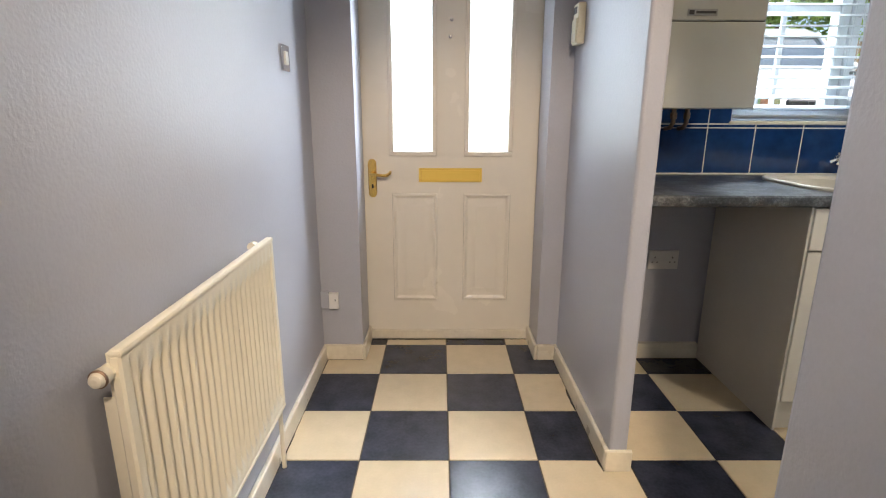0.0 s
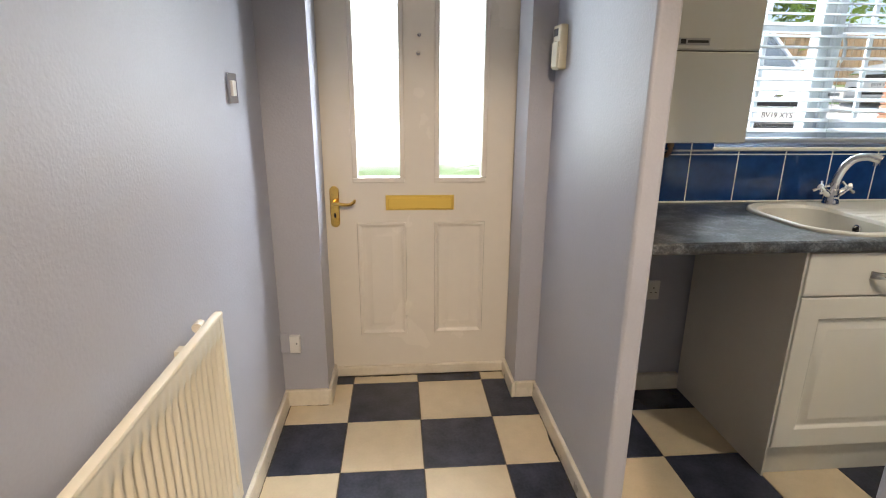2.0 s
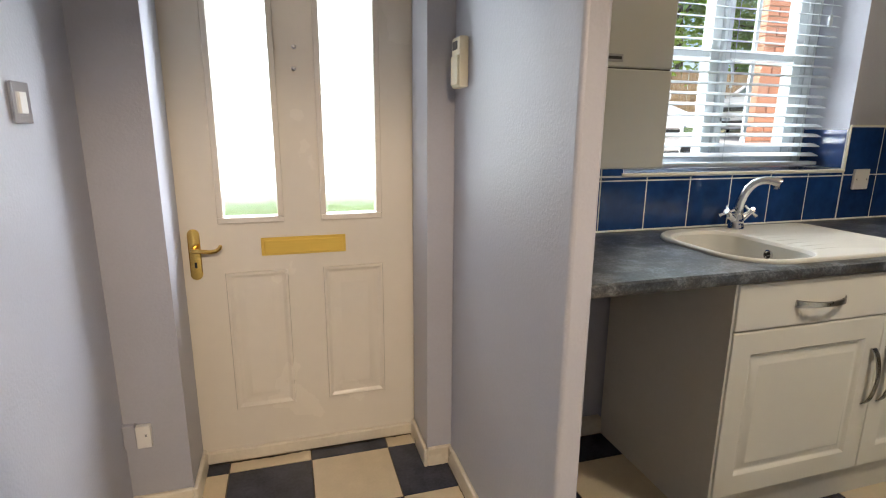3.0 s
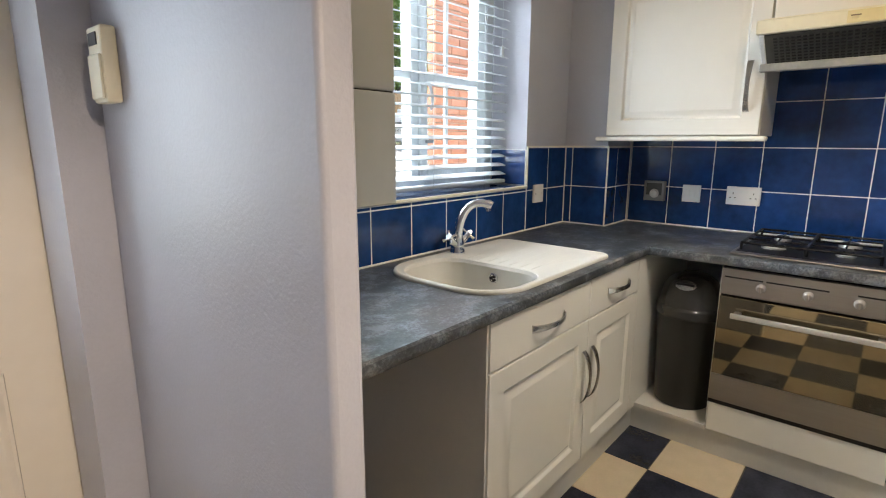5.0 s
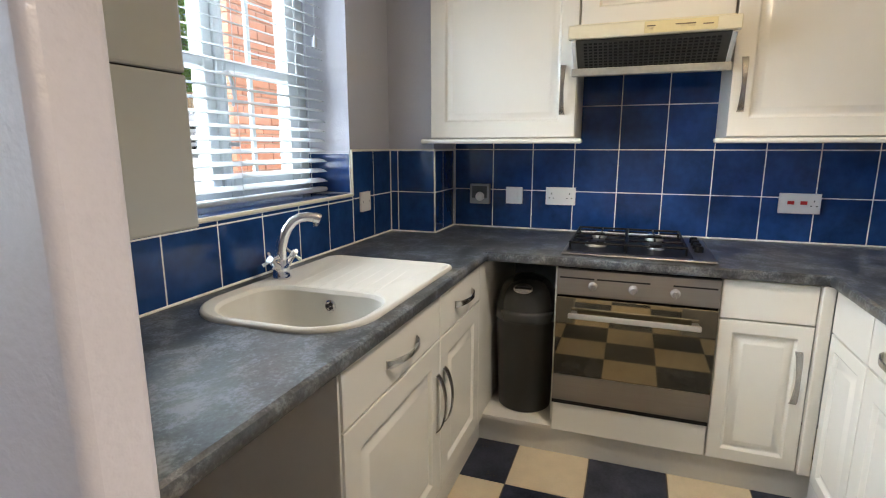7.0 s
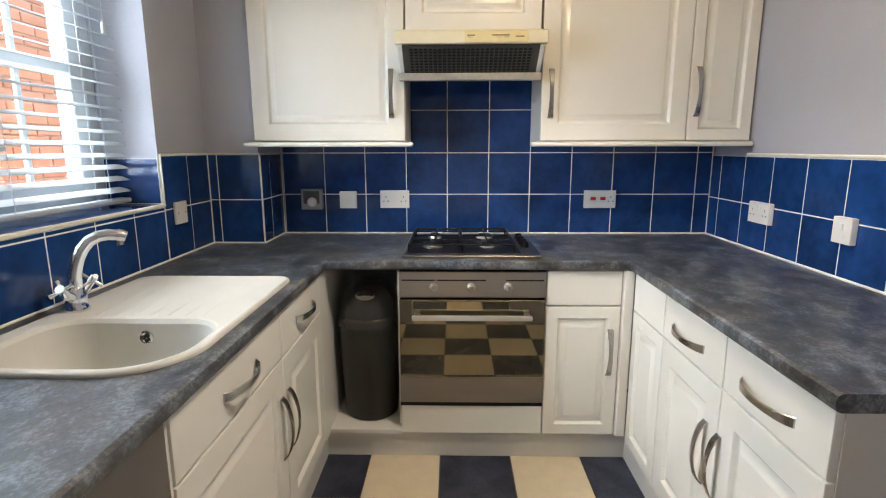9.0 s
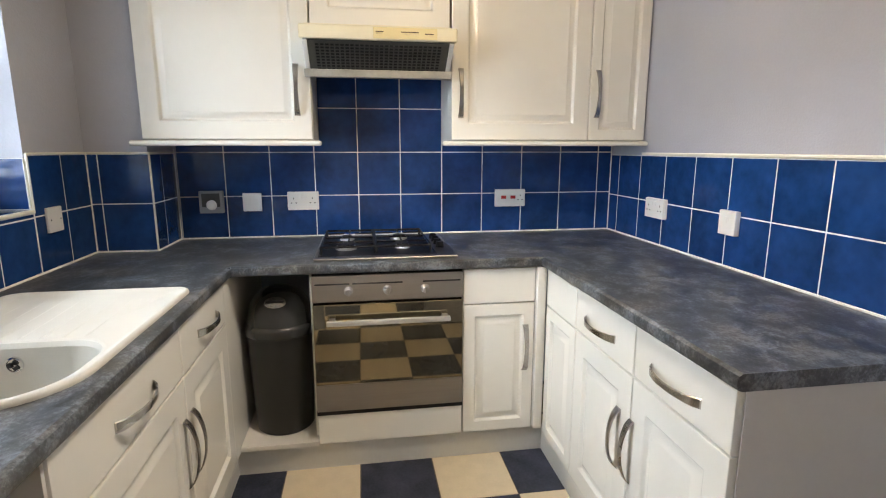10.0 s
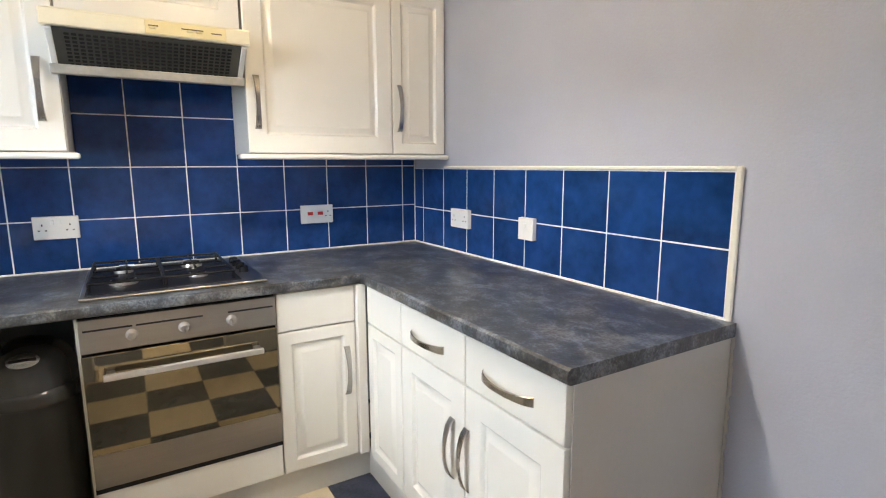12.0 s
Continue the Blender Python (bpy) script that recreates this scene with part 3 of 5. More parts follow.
# the left run, with a cut-out for the bowl
for piece in (((NIB_E, LF), (1.284, LF)), ((1.66, LF), (EF, LF))):
    tmp = rolled_run(*piece, (0, -1), 0.622)
    me = bpy.data.meshes.new("tmp")
    tmp.to_mesh(me)
    tmp.free()
    bm.from_mesh(me)
    bpy.data.meshes.remove(me)
tmp = rolled_run((1.284, LF), (1.66, LF), (0, -1), 0.056)
me = bpy.data.meshes.new("tmp")
tmp.to_mesh(me)
tmp.free()
bm.from_mesh(me)
bpy.data.meshes.remove(me)
box_into(bm, 1.284, 0.07, WB, 1.66, 0.171, WT)
for y, leg in ((-0.395, 0.076), (0.07, -0.06)):
    corner = [[bm.verts.new((x, yy, z)) for x, yy in ((1.284, y), (1.284 + abs(leg), y), (1.284, y + leg))] for z in (WB, WT)]
    for k in range(3):
        bm.faces.new((corner[0][k], corner[0][(k + 1) % 3], corner[1][(k + 1) % 3], corner[1][k]))
    for c in corner:
        bm.faces.new(c)
part("left_run", bm, laminate, worktop)
bm = box(EF, LF, WB, EAST - 0.008, 0.171, WT)
part("corner_piece", bm, laminate, worktop)
part("hob_run", rolled_run((EF, LF), (EF, RF), (-1, 0), EAST - 0.008 - EF), laminate, worktop)
part("corner_piece", box(EF, SOUTH_K + 0.008, WB, EAST - 0.008, RF, WT), laminate, worktop)
part("right_run", rolled_run((EF, RF), (1.222, RF), (0, 1), RF - SOUTH_K - 0.008), laminate, worktop)

DZ0, DZ1, DR0, DR1 = 0.118, 0.678, 0.683, 0.828
LFACE, RFACE, EFACE = -0.436, -1.662, 2.364
G = "white kitchen base cabinets"
m = Matrix.Translation((1.2, LFACE, 0))
cabinet("base_cabinet", m, 1.085, DZ0, WB - 0.002, 0.57, [
    ("drawer", 0.0, DR0, 0.614, DR1, (0.315, 0.753, False, 0.2)), ("door", 0.0, DZ0, 0.614, DZ1, (0.585, 0.467, True, 0.2)),
    ("drawer", 0.618, DR0, 1.082, DR1, (0.865, 0.753, False, 0.2)), ("door", 0.618, DZ0, 1.082, DZ1, (0.652, 0.467, True, 0.2))],
    "white panelled sink base cabinet with bowed handles", "cabinet", G, lid=False)
solid("end_panel", box(2.287, LFACE + 0.002, DZ0, 2.99, LFACE + 0.018, WB - 0.002), white_door, "white panel beside the bin recess", "panel")
m = Matrix.Translation((EFACE, -1.33, 0)) @ FACE_WEST
cabinet("base_cabinet", m, 0.302, DZ0, WB - 0.002, 0.57, [("drawer", 0.0, DR0, 0.3, DR1, None), ("door", 0.0, DZ0, 0.3, DZ1, (0.262, 0.485, True, 0.2))],
        "narrow white panelled base cabinet beside the oven", "cabinet", G)
solid("corner_post", box(EFACE - 0.018, RFACE - 0.01, DZ0, EFACE + 0.015, -1.6335, WB - 0.002, 0.003), white_door, "white corner post between base cabinets", "corner post")
m = Matrix.Translation((2.345, RFACE, 0)) @ FACE_NORTH
cabinet("base_cabinet", m, 0.322, DZ0, WB - 0.002, 0.57, [("drawer", 0.03, DR0, 0.32, DR1, None), ("door", 0.03, DZ0, 0.32, DZ1, None)],
        "white corner base cabinet with no handles", "cabinet", G)
m = Matrix.Translation((2.022, RFACE, 0)) @ FACE_NORTH
cabinet("base_cabinet", m, 0.787, DZ0, WB - 0.002, 0.585, [
    ("drawer", 0.0, DR0, 0.393, DR1, (0.185, 0.747, False, 0.2)), ("door", 0.0, DZ0, 0.393, DZ1, (0.332, 0.462, True, 0.19)),
    ("drawer", 0.397, DR0, 0.785, DR1, (0.584, 0.747, False, 0.2)), ("door", 0.397, DZ0, 0.785, DZ1, (0.407, 0.462, True, 0.19))],
    "white panelled double base cabinet with bowed handles", "cabinet", G)
solid("cabinet_end_panel", box(1.232, SOUTH_K + 0.01, 0.0, 1.2345, RFACE - 0.018, WB - 0.002), carcass, "plain white panel closing the cabinet run", "panel")
edge_random = random.Random(9)
filler = [(1.231 + edge_random.uniform(-0.003, 0.002), SOUTH_K + 0.005, 0.01 + 0.0137 * k) for k in range(61)]
setting("trim_filler", tube(filler, [0.005 + edge_random.uniform(-0.002, 0.004) for _ in filler], 6), plinth_mat, "ragged filler line between panel and wall", "filler")
for nm, bb in (("plinth_sink", (1.2, -0.415, 0, 2.384, -0.4, 0.118)), ("plinth_oven", (2.384, -1.69, 0, 2.399, -0.4, 0.118)), ("plinth_right", (1.24, -1.70, 0, 2.384, -1.685, 0.118))):
    setting(nm, box(*bb, 0.001), plinth_mat, "pale kickboard under the base cabinets", "plinth")
solid("washer_space_panel", box(1.19, -0.43, 0, 1.1985, 0.16, WB - 0.002), carcass, "bare off-white side panel of the sink cabinet", "panel")

# wall cupboards
G = "white kitchen wall cupboards"
UF = 2.715
m = Matrix.Translation((UF, -0.058, 0)) @ FACE_WEST
cabinet("wall_cupboard", m, 0.682, 1.338, 2.06, 0.31, [("door", 0, 1.34, 0.68, 2.06, (0.622, 1.543, True, 0.21))], "white panelled wall cupboard beside the window", "cupboard", G)
m = Matrix.Translation((UF, -0.745, 0)) @ FACE_WEST
cabinet("wall_cupboard", m, 0.588, 1.79, 2.06, 0.31, [("door", 0, 1.80, 0.586, 2.06, None)], "short white cupboard above the cooker hood", "cupboard", G)
m = Matrix.Translation((UF, -1.34, 0)) @ FACE_WEST
cabinet("wall_cupboard", m, 0.641, 1.338, 2.06, 0.31, [("door", 0, 1.34, 0.639, 2.06, (0.04, 1.54, True, 0.21))], "white panelled wall cupboard with a large door beside the hood", "cupboard", G)
m = Matrix.Translation((UF, -1.983, 0)) @ FACE_WEST
cabinet("wall_cupboard", m, 0.28, 1.338, 2.06, 0.31, [("door", 0, 1.34, 0.278, 2.06, (0.033, 1.546, True, 0.21))], "narrow white panelled wall cupboard in the corner", "cupboard", G)
for y0, y1 in ((-0.775, -0.02), (-2.262, -1.295)):
    solid("cornice_strip", box(2.672, y0, 1.313, 2.73, y1, 1.335, 0.009, seg=3), white_door, "white light pelmet under the wall cupboards", "pelmet")

# cooker hood
hood = thing("cooker_hood", (2.8, -1.03, 1.62), "yellowed cream visor cooker hood with grey filter", "cooker hood")
H0, H1 = -1.338, -0.712
part("front_fascia", box(2.57, H0, 1.724, 2.60, H1, 1.777, 0.004), aged_plastic, hood)
part("hood_body", box(2.6, H0 + 0.02, 1.73, 3.03, H1 - 0.02, 1.785), aged_plastic, hood)
part("control_strip", box(2.567, -1.255, 1.729, 2.571, -1.0, 1.772, 0.001), yellow_plastic, hood, "yellowed slider control strip")
for y in (-1.02, -1.135, -1.165):
    part("slider_knob", box(2.561, y - 0.012, 1.745, 2.568, y + 0.008, 1.752, 0.001), yellow_plastic, hood)
part("control_slot", box(2.5662, -1.04, 1.753, 2.5675, -1.01, 1.757), bark, hood)
part("control_slot", box(2.5662, -1.18, 1.753, 2.5675, -1.11, 1.757), bark, hood)
part("maker_mark", box(2.5662, -1.24, 1.748, 2.5675, -1.205, 1.752), bark, hood)
slope = math.degrees(math.atan2(0.102, 0.13))
gm = Matrix.Translation((2.583, 0, 1.722)) @ Matrix.Rotation(radians(slope), 4, "Y")
GLEN = math.hypot(0.102, 0.13)
part("filter_panel", box(0.0, H0 + 0.03, -0.004, GLEN, H1 - 0.03, 0.0, 0, gm), mesh_grey, hood, "grey slotted grease filter")
bm = bmesh.new()
for r in range(9):
    for c in range(26):
        y = H1 - 0.06 - c * 0.0196
        x = 0.016 + r * 0.0157
        box_into(bm, x, y - 0.0135, -0.0062, x + 0.0075, y, -0.0038, 0, gm)
tagged(part("slotted_face", bm, black_gap, hood), kind="stuff")
for y in (H0 + 0.012, H1 - 0.03):
    part("side_cheek", box(0.0, y, -0.008, GLEN, y + 0.018, 0.05, 0.002, gm), white_plastic, hood)
part("lower_lip", box(2.682, H0 + 0.006, 1.594, 2.712, H1 - 0.006, 1.626, 0.004, seg=2), hood_lip, hood, "dull grey metal lip")
part("underside", box(0, H0 + 0.02, 0, 0.33, H1 - 0.02, 0.006, 0, Matrix.Translation((2.7, 0, 1.62)) @ Matrix.Rotation(radians(-16), 4, "Y")), mesh_grey, hood)

# oven
OY0, OY1 = -1.325, -0.737
oven = thing("built_in_oven", (2.6, -1.03, 0.27), "stainless steel built-in oven with dark mirror glass door", "oven")
part("oven_body", box(EFACE + 0.012, OY0, 0.262, 2.9, OY1, 0.826), black_gap, oven)
panel = part("control_panel", box(EFACE - 0.008, OY0, 0.717, EFACE + 0.015, OY1, 0.824, 0.002), steel, oven)
for k, (y0, y1) in enumerate(((-0.88, -0.748), (-1.085, -0.89), (-1.315, -1.165))):
    part("vent_slot", box(EFACE - 0.0088, y0, 0.786, EFACE - 0.006, y1, 0.792), black_gap, panel)
for y in (-0.876, -1.026, -1.174):
    kn = part("control_knob", lathe([(0.0175, 0), (0.0175, 0.005), (0.015, 0.008), (0.014, 0.022), (0.011, 0.025)], None, 22, Matrix.Translation((EFACE - 0.008, y, 0.761)) @ Matrix.Rotation(radians(-90), 4, "Y")), satin, panel)
    part("knob_grip", box(EFACE - 0.041, y - 0.003, 0.748, EFACE - 0.033, y + 0.003, 0.774, 0.001), steel, kn)
odoor = part("oven_door", box(EFACE - 0.01, OY0, 0.378, EFACE + 0.015, OY1, 0.708, 0.002), oven_glass, oven, "dark mirror glass oven door")
part("door_strip", box(EFACE - 0.012, OY0, 0.266, EFACE + 0.015, OY1, 0.378), steel, odoor, "brushed steel strip")
part("door_handle", box(EFACE - 0.058, -1.268, 0.635, EFACE - 0.042, -0.79, 0.655, 0.003, seg=2), bright_steel, odoor, "flat steel bar handle")
for y in (-0.81, -1.25):
    part("handle_bracket", box(EFACE - 0.044, y - 0.012, 0.638, EFACE - 0.009, y + 0.012, 0.655, 0.002), steel, odoor)
# Black strip stands for the dark gap line between oven and filler panel.
part("oven_gap_strip", box(EFACE - 0.004, OY0 - 0.002, 0.246, EFACE + 0.01, OY1 + 0.002, 0.266), black_gap, oven)
solid("oven_filler_drawer", slab_front(Matrix.Translation((EFACE, OY1, 0.118)) @ FACE_WEST, OY1 - OY0, 0.129), white_door, "plain white filler panel below the oven", "panel")
solid("oven_side_panel", box(EFACE + 0.04, OY1 + 0.001, 0.138, 2.95, OY1 + 0.012, WB - 0.002), white_door, "white side panel of the oven housing", "panel")

# gas hob
hob = thing("gas_hob", (2.7, -1.03, WT), "stainless steel four-burner gas hob with black pan supports", "hob")
part("hob_plate", box(2.405, -1.315, WT + 0.001, 2.955, -0.742, WT + 0.009, 0.003), steel, hob)
part("burner_well", box(2.452, -1.235, WT + 0.0085, 2.94, -0.757, WT + 0.0105, 0.001), black_iron, hob)
for bx, by, r in ((2.60, -0.865, 0.045), (2.60, -1.105, 0.033), (2.83, -0.865, 0.033), (2.83, -1.105, 0.04)):
    b = part("burner", lathe([(r, 0), (r, 0.008), (r * 0.92, 0.012), (r * 0.92, 0.014)], (bx, by, WT + 0.01), 24), burner_alloy, hob)
    part("burner_cap", lathe([(r * 0.75, 0), (r * 0.78, 0.003), (r * 0.7, 0.007)], (bx, by, WT + 0.024), 24), black_iron, b)
for y0, y1 in ((-0.985, -0.768), (-1.212, -0.99)):
    bm = bmesh.new()
    zt = WT + 0.04
    pts = [(2.485, y0, zt), (2.92, y0, zt), (2.92, y1, zt), (2.485, y1, zt), (2.485, y0, zt)]
    for a, b in zip(pts, pts[1:]):
        tube_into(bm, [a, b], 0.0052, 8)
    ym = (y0 + y1) / 2
    for bx in (2.60, 2.83):
        for dx, dy in ((1, 0), (-1, 0), (0, 1), (0, -1)):
            tube_into(bm, [(bx + dx * 0.025, ym + dy * 0.025, zt), (bx + dx * 0.08, ym + dy * (y1 - y0) / 2, zt)], 0.004, 6)
    tube_into(bm, [(2.715, y0, zt), (2.715, y1, zt)], 0.0042, 6)
    for x in (2.485, 2.92):
        for y in (y0, y1):
            tube_into(bm, [(x, y, WT + 0.01), (x, y, zt)], 0.005, 8)
    part("pan_support", bm, black_iron, hob)
for k in range(4):
    part("hob_knob", lathe([(0.018, 0), (0.017, 0.012), (0.015, 0.022), (0.012, 0.024)], (2.60 + 0.075 * k, -1.268, WT + 0.009), 18), black_iron, hob)

# waste bin
solid("bin_shelf", box(EFACE - 0.008, -0.736, 0.118, 2.95, LFACE + 0.001, 0.136), carcass, "bare board floor of the bin recess", "shelf")
BX, BY = 2.54, -0.586
wbin = thing("waste_bin", (BX, BY, 0.136), "charcoal plastic swing-lid kitchen bin", "bin")
part("bin_body", lathe([(0.114, 0), (0.118, 0.004), (0.1365, 0.42), (0.138, 0.426)], (BX, BY, 0.137), 40), bin_plastic, wbin)
part("bin_collar", lathe([(0.137, 0.42), (0.144, 0.422), (0.1455, 0.452), (0.142, 0.462), (0.134, 0.468)], (BX, BY, 0.137), 40), lid_plastic, wbin)
lid = part("bin_lid", lathe([(0.134, 0.466), (0.131, 0.5), (0.12, 0.542), (0.1, 0.575), (0.07, 0.598), (0.035, 0.609), (0.004, 0.611)], (BX, BY, 0.137), 40), lid_plastic, wbin, "smoky domed bin lid")
part("lid_flap", lathe([(0.05, 0), (0.05, 0.004), (0.02, 0.008), (0.003, 0.009)], None, 24, Matrix.Translation((BX - 0.103, BY, 0.137 + 0.565)) @ Matrix.Rotation(radians(-50), 4, "Y") @ Matrix.Diagonal((0.5, 0.85, 1, 1))), nickel, lid, "shiny grey push flap")
part("flap_slot", box(-0.004, -0.034, 0.0085, 0.004, 0.034, 0.0105, 0, Matrix.Translation((BX - 0.103, BY, 0.137 + 0.565)) @ Matrix.Rotation(radians(-50), 4, "Y")), black_gap, lid)

# sink and tap
sink = thing("sink", (1.66, -0.15, WT), "off-white composite inset sink with bowl and drainer", "sink")
BOWL = rounded_rect(1.292, -0.38, 1.604, 0.065, (0.14, 0.1, 0.1, 0.14), 12)


def offset_outline(pts, d):
    out = []
    n = len(pts)
    for i, p in enumerate(pts):
        t = Vector(pts[(i + 1) % n]) - Vector(pts[i - 1])
        out.append((p[0] + d * t.y / t.length, p[1] - d * t.x / t.length))
    return out


bm = bmesh.new()
loops = []
for pts, z in ((offset_outline(SINK, -0.001), WT - 0.004), (offset_outline(SINK, 0), WT + 0.004), (offset_outline(SINK, -0.002), WT + 0.009), (offset_outline(SINK, -0.007), WT + 0.012), (offset_outline(SINK, -0.012), WT + 0.012), (offset_outline(SINK, -0.018), WT + 0.009)):
    loops.append([bm.verts.new((x, y, z)) for x, y in pts])
for a, b in zip(loops, loops[1:]):
    n = len(a)
    for k in range(n):
        bm.faces.new((a[k], a[(k + 1) % n], b[(k + 1) % n], b[k]))
rim = loops[-1]
bowl = []
for d, z in ((0.006, WT + 0.009), (0.0, WT + 0.007), (-0.006, WT - 0.004), (-0.016, WT - 0.16), (-0.035, WT - 0.195), (-0.08, WT - 0.2)):
    bowl.append([bm.verts.new((x, y, z)) for x, y in offset_outline(BOWL, d)])
for a, b in zip(bowl, bowl[1:]):
    n = len(a)
    for k in range(n):
        bm.faces.new((a[k], a[(k + 1) % n], b[(k + 1) % n], b[k]))
bm.faces.new(bowl[-1])
edges = []
for loop in (rim, bowl[0]):
    for k in range(len(loop)):
        edges.append(bm.edges.get((loop[k], loop[(k + 1) % len(loop)])))
bmesh.ops.triangle_fill(bm, edges=edges, use_beauty=True)
part("sink_top", bm, sink_mat, sink)
for k in range(7):
    y = -0.30 + 0.046 * k
    part("drainer_rib", tube([(1.606, y, WT + 0.0005), (1.63, y, WT + 0.0052), (1.74, y + 0.004, WT + 0.0061), (1.96, y + 0.02, WT + 0.0061), (2.0, y + 0.02, WT + 0.003)], [0.006, 0.006, 0.0034, 0.003, 0.003], 10), sink_mat, sink)
OX, OZ = 1.594, WT - 0.04
ring = part("overflow", lathe([(0.0185, -0.004), (0.0185, 0.003), (0.0145, 0.0045), (0.0135, 0.002)], None, 24, Matrix.Translation((OX, -0.165, OZ)) @ Matrix.Rotation(radians(-90), 4, "Y")), chrome, sink, "chrome overflow grille")
for a in (30, 150, 270):
    part("overflow_slot", box(-0.0065, -0.0055, 0.003, -0.0022, 0.0055, 0.0122, 0.001, Matrix.Translation((OX, -0.165, OZ)) @ Matrix.Rotation(radians(a), 4, "X")), black_gap, ring)
part("plug_waste", lathe([(0.04, 0), (0.04, 0.003), (0.03, 0.004), (0.012, 0.002)], (1.45, -0.17, WT - 0.2), 24), chrome, sink)
TX, TY = 1.668, 0.06
tap = thing("mixer_tap", (TX, TY, WT + 0.01), "chrome mixer tap with crosshead handles and swan neck", "tap")
part("tap_base", lathe([(0.03, 0), (0.031, 0.006), (0.028, 0.012), (0.026, 0.03), (0.0265, 0.045), (0.023, 0.052), (0.0225, 0.06), (0.02, 0.064)], (TX, TY, WT + 0.009), 24), chrome, tap)
for s in (-1, 1):
    d = Vector((s * 0.78, -0.1, 0.6)).normalized()
    a = Vector((TX, TY, WT + 0.035))
    arm = part("valve_arm", tube([a, a + d * 0.045, a + d * 0.062], [0.014, 0.013, 0.010], 14), chrome, tap)
    c = a + d * 0.072
    u = d.orthogonal().normalized()
    v = d.cross(u)
    bm = tube([a + d * 0.058, a + d * 0.082], 0.012, 14)
    for w in (u, v):
        tube_into(bm, [c - w * 0.03, c - w * 0.02, c, c + w * 0.02, c + w * 0.03], [0.007, 0.0055, 0.0045, 0.0055, 0.007], 10)
    part("crosshead", bm, chrome, arm)
reach = Vector((0.62, -0.78, 0.0))
curve = ((0.0, 0.058), (0.0, 0.085), (0.004, 0.115), (0.013, 0.145), (0.026, 0.172), (0.044, 0.193), (0.066, 0.204), (0.09, 0.207), (0.112, 0.203))
neck = [Vector((TX, TY, WT + h)) + reach * r for r, h in curve]
spout = part("spout", tube(neck, [0.021, 0.019, 0.0178, 0.017, 0.0165, 0.016, 0.0155, 0.0155, 0.0155], 18), chrome, tap)
tip = Vector((TX, TY, WT)) + reach * 0.11
part("aerator", tube([tip + Vector((0, 0, 0.2035)), tip + reach * 0.012 + Vector((0, 0, 0.2)), tip + reach * 0.02 + Vector((0, 0, 0.196))], [0.0175, 0.0178, 0.0165], 18), chrome, spout)
part("outlet", tube([tip + reach * 0.006 + Vector((0, 0, 0.195)), tip + reach * 0.008 + Vector((0, 0, 0.176))], 0.0115, 16), chrome, spout)

# boiler
boiler = thing("wall_boiler", (0.88, -0.02, 1.145), "white wall-hung boiler with a drop-down lower flap", "boiler")
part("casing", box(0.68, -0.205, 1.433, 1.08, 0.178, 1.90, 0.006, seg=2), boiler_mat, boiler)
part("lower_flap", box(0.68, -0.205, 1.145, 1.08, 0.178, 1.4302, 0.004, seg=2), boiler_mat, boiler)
part("shadow_gap", box(0.684, -0.199, 1.426, 1.076, 0.17, 1.435), black_gap, boiler)
part("badge", box(0.806, -0.2075, 1.448, 0.908, -0.204, 1.470, 0.001), grey_plastic, boiler, "grey maker's badge")
part("badge_mark", box(0.811, -0.2085, 1.452, 0.828, -0.2065, 1.466), car_black, boiler)
part("badge_bar", box(0.834, -0.2085, 1.455, 0.902, -0.2065, 1.463), car_black, boiler)
for x in (0.74, 0.80, 0.93, 0.985):
    part("pipe", tube([(x, 0.1, 1.15), (x, 0.1, 1.09), (x, 0.12, 1.07), (x, 0.165, 1.065)], 0.009, 10), copper, boiler, "tarnished copper pipe")
    part("valve", lathe([(0.014, 0), (0.014, 0.025)], (x, 0.1, 1.105), 6), copper, boiler)

# radiator
RX, RY0, RY1, RZ0, RZ1 = -0.51, -1.402, -0.665, 0.245, 0.784
radiator = thing("radiator", (-0.53, -1.04, RZ0), "cream single-panel ribbed radiator on brackets", "radiator")
bm = bmesh.new()
n = 22
pitch = (RY1 - RY0 - 0.05) / n
cols = []
for i in range(n * 6 + 1):
    u = i / 6
    f = u - math.floor(u)
    groove = 0.5 - 0.5 * math.cos(2 * math.pi * f)
    cols.append((RY0 + 0.025 + u * pitch, 0.013 * (1 - groove)))
rows = [(RZ0 + 0.012, 0), (RZ0 + 0.045, 0), (RZ0 + 0.07, 1), (RZ1 - 0.075, 1), (RZ1 - 0.05, 0), (RZ1 - 0.012, 0)]
grid = [[bm.verts.new((RX - d * k, y, z)) for y, d in cols] for z, k in rows]
for a, b in zip(grid, grid[1:]):
    for i in range(len(cols) - 1):
        bm.faces.new((a[i], a[i + 1], b[i + 1], b[i]))
ribbed = part("ribbed_panel", bm, radiator_mat, radiator)
for e in ribbed.data.edges:
    e.use_edge_sharp = False
bm = bmesh.new()
box_into(bm, RX - 0.018, RY0, RZ1 - 0.014, RX + 0.003, RY1, RZ1, 0.005, seg=2)
box_into(bm, RX - 0.018, RY0, RZ0, RX + 0.002, RY1, RZ0 + 0.014, 0.005, seg=2)
for y in (RY0, RY1 - 0.026):
    box_into(bm, RX - 0.018, y, RZ0 + 0.008, RX + 0.001, y + 0.026, RZ1 - 0.008, 0.004)
part("rolled_edge", bm, radiator_mat, radiator)
part("side_cover", box(HALL_W + 0.022, RY0 + 0.012, RZ0 + 0.004, RX - 0.02, RY0 + 0.016, RZ1 - 0.085, 0.001), radiator_mat, radiator)
